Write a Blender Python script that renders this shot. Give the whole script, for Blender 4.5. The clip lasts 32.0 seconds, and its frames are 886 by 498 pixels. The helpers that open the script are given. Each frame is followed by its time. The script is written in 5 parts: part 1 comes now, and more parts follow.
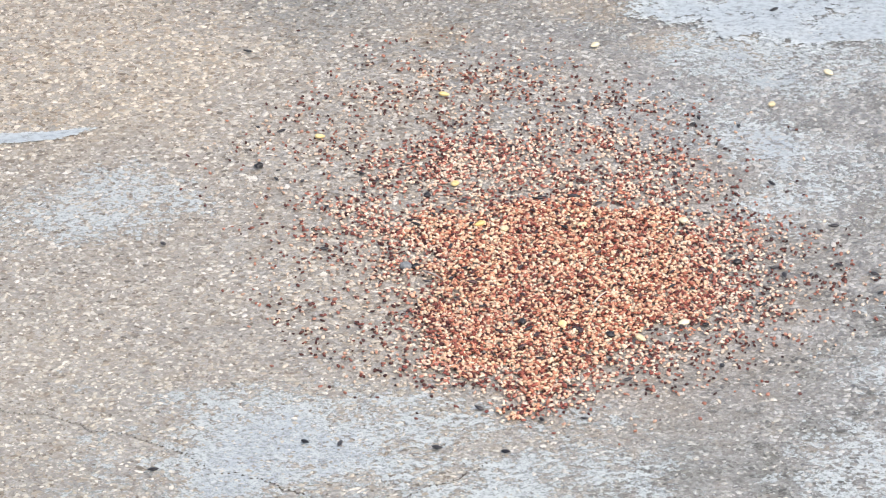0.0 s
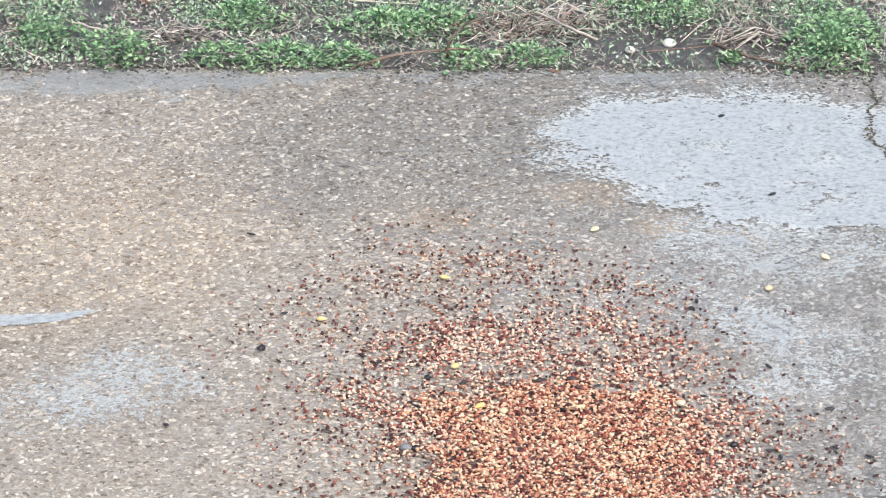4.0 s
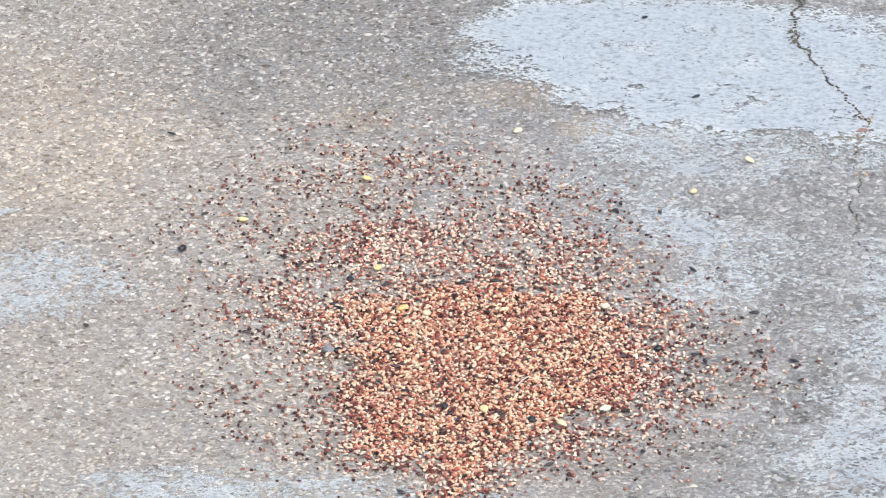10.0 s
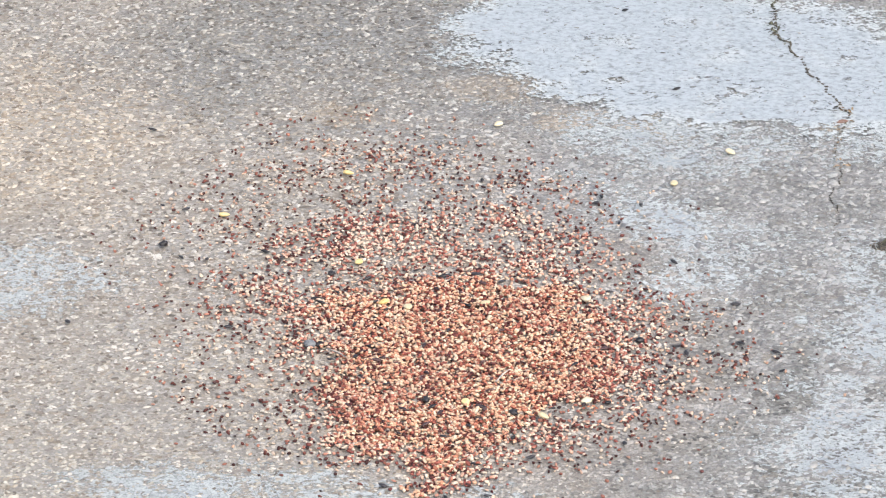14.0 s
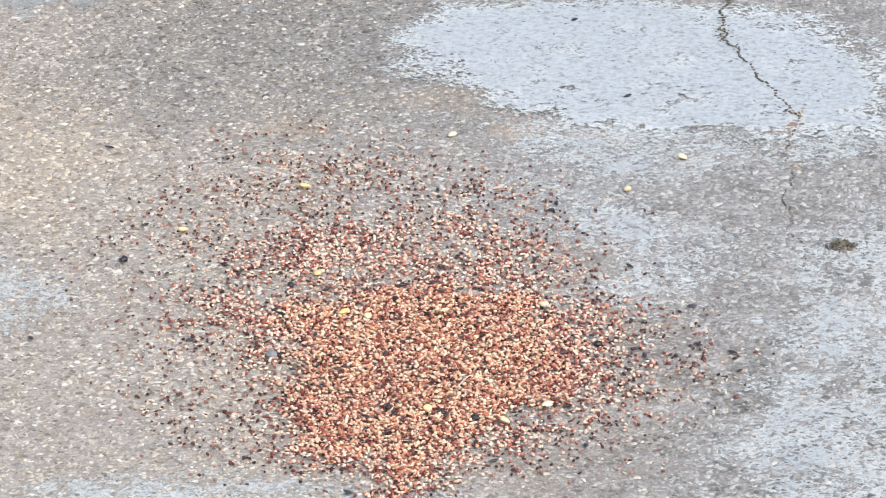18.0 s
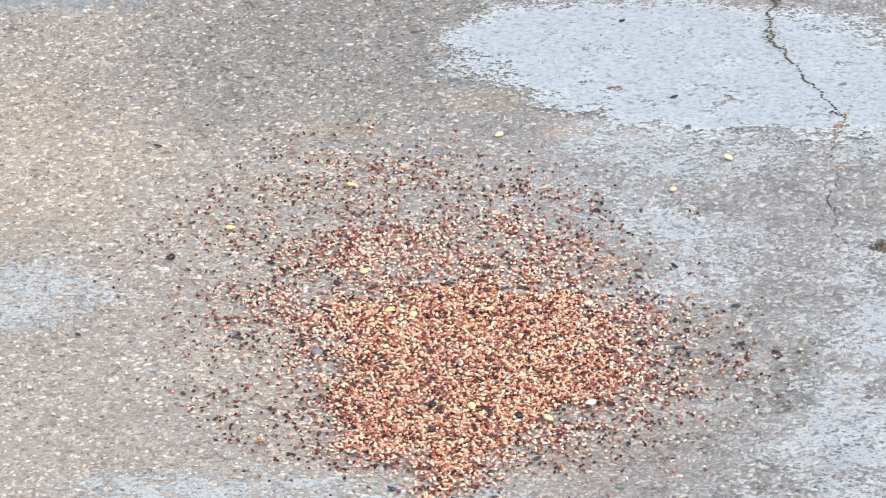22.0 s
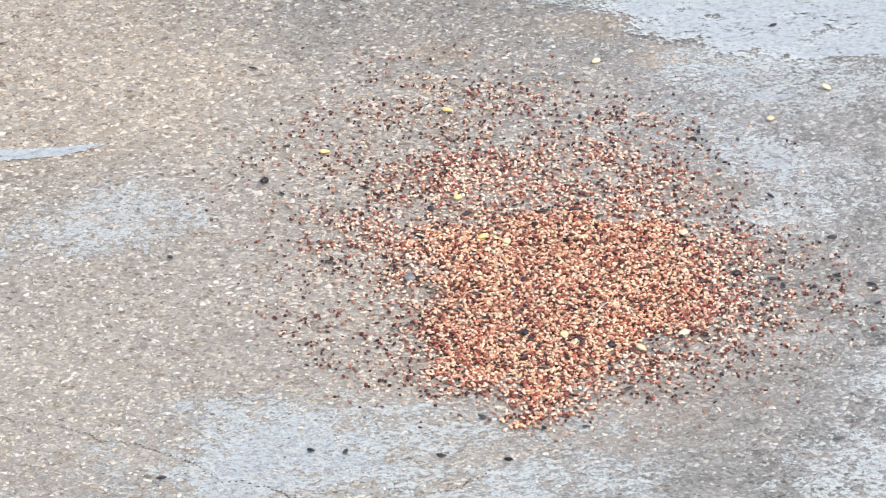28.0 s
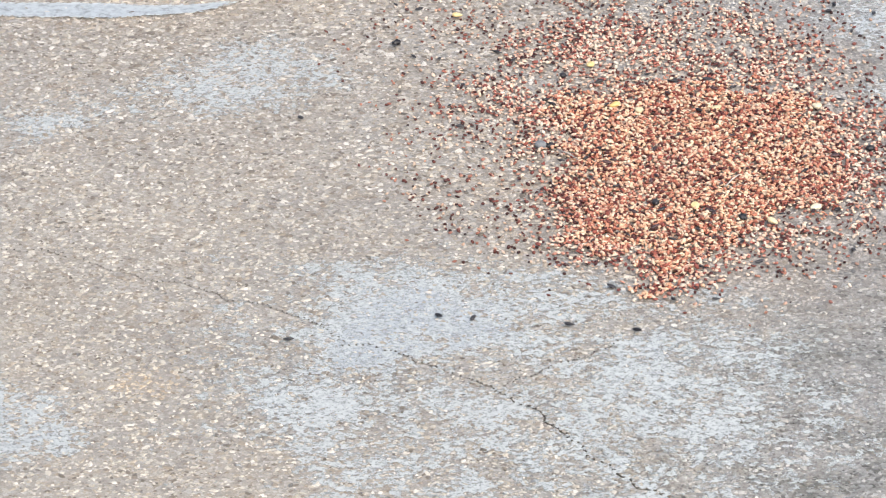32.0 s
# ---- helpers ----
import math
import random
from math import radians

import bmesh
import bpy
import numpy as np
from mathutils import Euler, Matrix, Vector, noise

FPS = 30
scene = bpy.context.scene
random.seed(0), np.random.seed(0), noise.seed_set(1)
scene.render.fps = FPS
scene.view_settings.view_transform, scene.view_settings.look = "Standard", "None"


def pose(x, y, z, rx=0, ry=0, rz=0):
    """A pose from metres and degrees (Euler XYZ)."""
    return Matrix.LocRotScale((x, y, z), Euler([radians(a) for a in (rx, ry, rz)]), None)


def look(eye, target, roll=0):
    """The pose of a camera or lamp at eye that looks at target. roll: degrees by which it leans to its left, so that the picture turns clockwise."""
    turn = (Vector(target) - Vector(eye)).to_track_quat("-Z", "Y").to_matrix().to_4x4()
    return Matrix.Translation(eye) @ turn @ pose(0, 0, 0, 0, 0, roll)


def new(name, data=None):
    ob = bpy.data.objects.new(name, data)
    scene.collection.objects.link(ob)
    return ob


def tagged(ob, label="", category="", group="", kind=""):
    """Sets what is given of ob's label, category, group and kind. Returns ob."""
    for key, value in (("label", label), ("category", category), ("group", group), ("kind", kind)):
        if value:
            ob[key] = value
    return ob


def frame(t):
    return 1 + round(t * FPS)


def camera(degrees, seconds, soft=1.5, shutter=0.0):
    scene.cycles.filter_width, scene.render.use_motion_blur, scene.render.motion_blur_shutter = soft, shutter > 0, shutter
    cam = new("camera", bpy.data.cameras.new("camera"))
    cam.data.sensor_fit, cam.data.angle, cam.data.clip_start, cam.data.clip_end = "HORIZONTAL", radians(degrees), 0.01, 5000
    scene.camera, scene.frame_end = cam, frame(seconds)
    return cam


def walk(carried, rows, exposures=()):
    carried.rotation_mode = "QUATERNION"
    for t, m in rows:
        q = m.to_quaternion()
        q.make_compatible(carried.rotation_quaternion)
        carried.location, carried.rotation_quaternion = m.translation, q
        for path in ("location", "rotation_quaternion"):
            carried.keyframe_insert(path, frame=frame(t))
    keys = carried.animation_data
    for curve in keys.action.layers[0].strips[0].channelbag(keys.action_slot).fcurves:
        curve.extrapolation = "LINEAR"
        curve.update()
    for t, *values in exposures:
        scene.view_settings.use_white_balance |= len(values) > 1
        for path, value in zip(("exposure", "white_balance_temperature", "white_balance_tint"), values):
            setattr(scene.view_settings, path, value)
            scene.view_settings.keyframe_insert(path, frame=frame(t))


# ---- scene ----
# Camera: a long lens held by hand at standing height, tilting and drifting.
cam = camera(11.82, 32.0, soft=1.1)
PATH = [
    (0, (0.0047, 0.0548, 2.2491), (-0.0348, 4.5953, 0.1557), -0.137),
    (0.5, (0.0008, 0.0347, 2.2738), (-0.0225, 4.5819, 0.1947), -0.020),
    (1, (0.0086, 0.0275, 2.2746), (-0.0114, 4.5972, 0.2455), -0.007),
    (1.5, (0.0073, 0.0269, 2.2725), (-0.0166, 4.6176, 0.2914), -0.041),
    (2, (0.0108, 0.0248, 2.2732), (-0.0252, 4.6286, 0.3230), -0.108),
    (2.5, (0.0049, 0.0210, 2.2781), (-0.0297, 4.6361, 0.3545), -0.102),
    (4.5, (0.0194, -0.0018, 2.2777), (-0.0422, 4.6306, 0.3969), -0.051),
    (5, (0.0134, 0.0068, 2.2748), (-0.0587, 4.6620, 0.4515), -0.118),
    (5.5, (0.0175, 0.0166, 2.2756), (-0.0500, 4.6934, 0.5085), -0.310),
    (6, (0.0118, 0.0230, 2.2760), (-0.0416, 4.7019, 0.5138), -0.360),
    (6.5, (0.0115, 0.0244, 2.2765), (-0.0399, 4.6862, 0.4696), -0.466),
    (7, (0.0091, 0.0247, 2.2765), (-0.0360, 4.6708, 0.4292), -0.475),
    (7.5, (0.0146, 0.0262, 2.2718), (-0.0248, 4.6663, 0.4096), -0.345),
    (8, (0.0109, 0.0292, 2.2687), (-0.0143, 4.6579, 0.3782), 0.083),
    (8.5, (0.0027, 0.0256, 2.2670), (0.0036, 4.6302, 0.3182), 0.672),
    (9, (0.0025, 0.0289, 2.2668), (0.0312, 4.6097, 0.2629), 0.912),
    (9.5, (0.0001, 0.0314, 2.2659), (0.0516, 4.6044, 0.2448), 0.919),
    (10, (-0.0034, 0.0388, 2.2630), (0.0544, 4.6174, 0.2548), 0.822),
    (10.5, (0.0005, 0.0449, 2.2597), (0.0547, 4.6251, 0.2550), 0.665),
    (11, (-0.0062, 0.0533, 2.2616), (0.0516, 4.6259, 0.2398), 0.648),
    (11.5, (-0.0067, 0.0494, 2.2623), (0.0429, 4.6198, 0.2352), 0.522),
    (12, (-0.0045, 0.0402, 2.2632), (0.0510, 4.6154, 0.2471), 0.428),
    (12.5, (-0.0022, 0.0384, 2.2702), (0.0599, 4.6171, 0.2624), 0.450),
    (13, (-0.0002, 0.0180, 2.2602), (0.0615, 4.6068, 0.2755), 0.415),
    (13.5, (0.0059, 0.0341, 2.2633), (0.0711, 4.6158, 0.2623), 0.454),
    (15.5, (-0.0002, 0.0341, 2.2534), (0.0860, 4.6069, 0.2330), 0.494),
    (16, (-0.0064, 0.0264, 2.2545), (0.0748, 4.6127, 0.2647), 0.500),
    (16.5, (0.0011, 0.0088, 2.2615), (0.0848, 4.5981, 0.2787), 0.258),
    (17, (-0.0048, -0.0025, 2.2640), (0.0995, 4.5800, 0.2667), 0.154),
    (17.5, (-0.0091, -0.0117, 2.2677), (0.1145, 4.5689, 0.2670), -0.167),
    (18, (-0.0110, -0.0206, 2.2655), (0.1243, 4.5654, 0.2780), -0.458),
    (18.5, (-0.0207, -0.0269, 2.2723), (0.1205, 4.5641, 0.2968), -0.438),
    (19, (-0.0085, -0.0490, 2.2743), (0.1129, 4.5470, 0.3091), -0.400),
    (19.5, (-0.0206, -0.0307, 2.2631), (0.1050, 4.5679, 0.3043), -0.254),
    (20, (-0.0131, -0.0348, 2.2676), (0.1092, 4.5609, 0.3019), -0.197),
    (20.5, (-0.0169, -0.0406, 2.2608), (0.1130, 4.5436, 0.2689), 0.102),
    (21, (-0.0198, -0.0461, 2.2656), (0.1046, 4.5266, 0.2471), 0.352),
    (21.5, (-0.0068, -0.0510, 2.2663), (0.0902, 4.5281, 0.2606), 0.048),
    (22, (0.0030, -0.0493, 2.2684), (0.0721, 4.5409, 0.2872), -0.543),
    (22.5, (-0.0049, -0.0343, 2.2673), (0.0534, 4.5636, 0.3036), -0.964),
    (23, (0.0026, -0.0439, 2.2731), (0.0313, 4.5573, 0.3165), -1.372),
    (23.5, (0.0019, -0.0289, 2.2631), (0.0019, 4.5718, 0.3053), -1.618),
    (24, (0.0046, -0.0344, 2.2620), (0.0011, 4.5630, 0.2962), -1.518),
    (24.5, (-0.0018, -0.0402, 2.2725), (0.0187, 4.5437, 0.2757), -0.876),
    (26.5, (0.0053, -0.0464, 2.2604), (0.0059, 4.5442, 0.2789), -0.075),
    (27, (-0.0020, -0.0529, 2.2554), (-0.0165, 4.5337, 0.2648), -0.056),
    (27.5, (0.0124, -0.0379, 2.2555), (-0.0382, 4.5346, 0.2331), -0.421),
    (28, (0.0080, -0.0204, 2.2633), (-0.0379, 4.5332, 0.1987), -0.382),
    (28.5, (0.0182, -0.0226, 2.2611), (-0.0137, 4.5173, 0.1662), -0.310),
    (29, (0.0131, -0.0225, 2.2572), (0.0123, 4.5020, 0.1291), 0.273),
    (29.5, (0.0037, -0.0239, 2.2614), (0.0108, 4.4909, 0.1127), 0.705),
    (30, (0.0002, -0.0260, 2.2604), (-0.0197, 4.4878, 0.1099), 0.551),
    (30.5, (-0.0103, -0.0172, 2.2540), (-0.0747, 4.4893, 0.0890), 0.622),
    (31, (-0.0236, -0.0149, 2.2519), (-0.1242, 4.4761, 0.0564), 0.980),
    (31.5, (-0.0289, -0.0095, 2.2564), (-0.1646, 4.4700, 0.0393), 0.999),
    (32, (-0.0151, 0.0044, 2.2567), (-0.1900, 4.4860, 0.0465), 0.395),
]
# The clip's own white balance drifts slowly.
WHITE = [(0.0, 6470.0), (5.0, 6450.0), (6.5, 6240.0), (9.0, 6200.0), (11.0, 6340.0), (13.0, 6440.0), (17.0, 6400.0), (21.0, 6340.0), (24.0, 6350.0), (27.0, 6390.0), (30.0, 6490.0), (32.0, 6530.0)]
walk(cam, [(t, look(eye, target, roll)) for t, eye, target, roll in PATH], exposures=[(t, 0.925, kelvin, 10.0) for t, kelvin in WHITE])

# ---- light: an overcast winter sky ----
world = bpy.data.worlds.new("overcast_sky")
scene.world = world
world.use_nodes = True
wn = world.node_tree
sky = wn.nodes.new("ShaderNodeTexSky")
sky.sky_type = "NISHITA"
sky.sun_disc = False
sky.sun_elevation = radians(48)
sky.sun_rotation = radians(150)
sky.air_density = 1.3
sky.dust_density = 4.0
sky.ozone_density = 1.0
back = wn.nodes["Background"]
back.inputs["Strength"].default_value = 0.13
cloud = wn.nodes.new("ShaderNodeHueSaturation")
cloud.inputs["Saturation"].default_value = 0.8
wn.links.new(sky.outputs["Color"], cloud.inputs["Color"])
wn.links.new(cloud.outputs["Color"], back.inputs["Color"])
sun_data = bpy.data.lights.new("sun", "SUN")
sun_data.energy = 1.3
sun_data.angle = radians(35)
sun_data.color = (0.99, 0.96, 0.92)
sun = new("sun", sun_data)
SUN_FROM = Vector((math.sin(radians(150)) * math.cos(radians(48)), math.cos(radians(150)) * math.cos(radians(48)), math.sin(radians(48))))
sun.matrix_world = look(SUN_FROM * 30, (0, 0, 0))


# ---- materials ----
class Nodes:
    """A small writer of node materials."""

    def __init__(self, name):
        self.mat = bpy.data.materials.new(name)
        self.mat.use_nodes = True
        self.tree = self.mat.node_tree
        self.bsdf = self.tree.nodes["Principled BSDF"]
        self.out = self.tree.nodes["Material Output"]
        self.place = self.tree.nodes.new("ShaderNodeTexCoord").outputs["Object"]

    def put(self, kind, **values):
        node = self.tree.nodes.new(kind)
        for key, value in values.items():
            socket = node.inputs[key.replace("_", " ")] if key.replace("_", " ") in node.inputs else node.inputs[int(key[1:])]
            self.set(socket, value)
        return node

    def set(self, socket, value):
        if isinstance(value, bpy.types.NodeSocket):
            self.tree.links.new(value, socket)
        else:
            socket.default_value = (*value, 1.0) if isinstance(value, tuple) and len(value) == 3 and socket.type == "RGBA" else value

    def noise(self, scale, detail=4.0, rough=0.55, place=None):
        return self.put("ShaderNodeTexNoise", Vector=place or self.place, Scale=scale, Detail=detail, Roughness=rough).outputs["Fac"]

    def cells(self, scale, what="Color", place=None):
        return self.put("ShaderNodeTexVoronoi", Vector=place or self.place, Scale=scale).outputs[what]

    def span(self, value, a, b, lo=0.0, hi=1.0):
        node = self.put("ShaderNodeMapRange", Value=value, From_Min=a, From_Max=b, To_Min=lo, To_Max=hi)
        node.interpolation_type = "SMOOTHSTEP"
        return node.outputs["Result"]

    def math(self, op, a, b=0.0):
        node = self.tree.nodes.new("ShaderNodeMath")
        node.operation = op
        self.set(node.inputs[0], a)
        self.set(node.inputs[1], b)
        return node.outputs[0]

    def mix(self, fac, a, b, kind="MIX"):
        node = self.tree.nodes.new("ShaderNodeMix")
        node.data_type, node.blend_type = "RGBA", kind
        for socket, value in ((node.inputs[0], fac), (node.inputs[6], a), (node.inputs[7], b)):
            self.set(socket, value)
        return node.outputs[2]

    def ramp(self, fac, stops, constant=False):
        node = self.put("ShaderNodeValToRGB", Fac=fac)
        ramp = node.color_ramp
        ramp.interpolation = "CONSTANT" if constant else "LINEAR"
        while len(ramp.elements) < len(stops):
            ramp.elements.new(0.5)
        for element, (at, colour) in zip(ramp.elements, stops):
            element.position, element.color = at, (*colour, 1.0)
        return node.outputs["Color"]

    def island(self):
        return self.tree.nodes.new("ShaderNodeNewGeometry").outputs["Random Per Island"]

    def random(self):
        return self.tree.nodes.new("ShaderNodeObjectInfo").outputs["Random"]

    def axis(self, which):
        return self.put("ShaderNodeSeparateXYZ", Vector=self.place).outputs[which]

    def bump(self, height, strength=0.5, distance=0.002):
        return self.put("ShaderNodeBump", Height=height, Strength=strength, Distance=distance).outputs["Normal"]

    def done(self, colour, rough=0.6, normal=None, **more):
        self.set(self.bsdf.inputs["Base Color"], colour)
        self.set(self.bsdf.inputs["Roughness"], rough)
        if normal is not None:
            self.set(self.bsdf.inputs["Normal"], normal)
        for key, value in more.items():
            self.set(self.bsdf.inputs[key.replace("_", " ")], value)
        return self.mat


def stains(n, x, y):
    """Ochre stains at the rim of the broad puddle and on the near concrete."""
    out = 0.0
    for sx, sy, sr in ((0.39, 5.605, 0.065), (0.275, 5.63, 0.07), (0.18, 5.75, 0.09), (0.645, 5.61, 0.04), (-0.05, 5.65, 0.06), (-0.51, 4.22, 0.045)):
        sx, sy = n.math("DIVIDE", n.math("SUBTRACT", x, sx), sr), n.math("DIVIDE", n.math("SUBTRACT", y, sy), sr * 0.8)
        spot = n.math("ADD", n.math("ADD", n.math("MULTIPLY", sx, sx), n.math("MULTIPLY", sy, sy)), n.math("MULTIPLY", n.math("SUBTRACT", n.noise(40, 4), 0.5), 3.0))
        out = n.math("MAXIMUM", out, n.span(spot, 1.3, 0.2))
    return out


def dust(n, x, y):
    """Tan seed dust trodden into the concrete round the heap."""
    dx, dy = n.math("DIVIDE", n.math("SUBTRACT", x, 0.15), 0.34), n.math("DIVIDE", n.math("SUBTRACT", y, 4.86), 0.50)
    far = n.math("ADD", n.math("ADD", n.math("MULTIPLY", dx, dx), n.math("MULTIPLY", dy, dy)), n.math("MULTIPLY", n.math("SUBTRACT", n.noise(12, 4), 0.5), 1.2))
    return n.span(far, 1.15, 0.3)


def concrete_material():
    n = Nodes("weathered_concrete")
    x, y = n.axis("X"), n.axis("Y")
    broad = n.noise(1.6, 3)
    blotch = n.noise(6.0, 5, 0.6)
    grain = n.noise(420, 3)
    # Tan staining on the side away from the puddles, cooler grey towards them.
    warm = n.span(n.math("ADD", n.math("MULTIPLY", x, -1.0), n.math("MULTIPLY", n.math("SUBTRACT", blotch, 0.5), 0.9)), -0.30, 0.35)
    paste = n.mix(warm, (0.233, 0.237, 0.241), (0.345, 0.302, 0.252))
    rust = n.span(n.math("ADD", n.noise(2.3, 4), n.math("MULTIPLY", n.noise(13, 4), 0.25)), 0.66, 0.84)
    paste = n.mix(n.math("MULTIPLY", rust, 0.55), paste, (0.316, 0.240, 0.144))
    gold_x, gold_y = n.math("DIVIDE", n.math("ADD", x, 0.58), 0.34), n.math("DIVIDE", n.math("SUBTRACT", y, 5.58), 0.38)
    gold = n.math("ADD", n.math("MULTIPLY", gold_x, gold_x), n.math("MULTIPLY", gold_y, gold_y))
    gold = n.span(n.math("ADD", gold, n.math("MULTIPLY", n.math("SUBTRACT", blotch, 0.5), 2.4)), 1.2, 0.1)
    paste = n.mix(n.math("MULTIPLY", gold, 0.6), paste, (0.48, 0.412, 0.32))
    paste = n.mix(n.math("MULTIPLY", stains(n, x, y), 0.9), paste, (0.46, 0.34, 0.22))
    clay = n.span(n.math("ADD", y, n.math("MULTIPLY", n.math("SUBTRACT", n.noise(4.0, 5), 0.5), 1.2)), 5.1, 4.2, 0.0, 0.55)
    clay = n.math("MULTIPLY", clay, n.span(x, 0.35, 0.0, 0.25, 1.0))
    paste = n.mix(clay, paste, (0.47, 0.428, 0.365))
    # A damp grey stain, short of the lawn.
    off_x, off_y = n.math("DIVIDE", n.math("SUBTRACT", x, 0.08), 0.62), n.math("DIVIDE", n.math("SUBTRACT", y, 6.02), 0.52)
    reach = n.math("ADD", n.math("MULTIPLY", off_x, off_x), n.math("MULTIPLY", off_y, off_y))
    damp = n.span(n.math("ADD", reach, n.math("MULTIPLY", n.math("SUBTRACT", blotch, 0.5), 2.2)), 1.1, 0.1)
    strip = n.span(n.math("ADD", y, n.math("MULTIPLY", n.math("SUBTRACT", blotch, 0.5), 0.25)), 6.08, 6.22, 0.0, 0.45)
    damp = n.math("MAXIMUM", damp, strip)
    paste = n.mix(n.math("MULTIPLY", damp, 0.82), paste, (0.118, 0.115, 0.105))
    paste = n.mix(n.span(broad, 0.42, 0.75, 0.0, 0.45), paste, (0.164, 0.166, 0.170))
    algae = n.math("MULTIPLY", n.math("MULTIPLY", n.span(n.math("ADD", x, n.span(y, 4.9, 4.0, 0.0, 0.24)), 0.15, 0.5), n.span(y, 5.2, 4.6, 0.75, 1.15)), n.span(n.noise(11, 6, 0.7), 0.46, 0.62))
    paste = n.mix(n.math("MULTIPLY", algae, 0.75), paste, (0.085, 0.098, 0.084))
    fleck = n.math("MULTIPLY", n.span(x, 0.2, 0.45), n.span(n.noise(170, 4, 0.7), 0.50, 0.60, 0.0, 0.85))
    paste = n.mix(fleck, paste, (0.055, 0.062, 0.054))
    paste = n.mix(n.math("MULTIPLY", dust(n, x, y), 0.55), paste, (0.34, 0.275, 0.21))
    mottle = n.noise(38, 5, 0.65)
    paste = n.mix(n.span(mottle, 0.48, 0.68, 0.0, 0.5), paste, (0.130, 0.124, 0.120))
    stone = n.ramp(n.put("ShaderNodeSeparateColor", Color=n.cells(210)).outputs[0],
                   [(0.0, (0.110, 0.092, 0.075)), (0.3, (0.226, 0.198, 0.165)), (0.55, (0.288, 0.269, 0.241)), (0.8, (0.411, 0.389, 0.355)), (1.0, (0.513, 0.501, 0.482))])
    colour = n.mix(0.45, paste, stone)
    colour = n.mix(n.span(n.noise(24, 5, 0.7), 0.52, 0.70, 0.0, 0.45), colour, (0.33, 0.262, 0.175))
    colour = n.mix(n.span(n.noise(130, 4, 0.7), 0.58, 0.70, 0.0, 0.55), colour, (0.085, 0.076, 0.066))
    colour = n.mix(n.span(grain, 0.3, 0.75, 0.0, 0.35), colour, (0.089, 0.082, 0.075))
    height = n.math("ADD", n.math("MULTIPLY", n.cells(210, "Distance"), -0.8), grain)
    rough = n.math("ADD", n.span(blotch, 0.35, 0.7, 0.42, 0.62), n.math("MULTIPLY", damp, -0.12))
    return n.done(colour, rough, n.bump(height, 0.7, 0.0016))


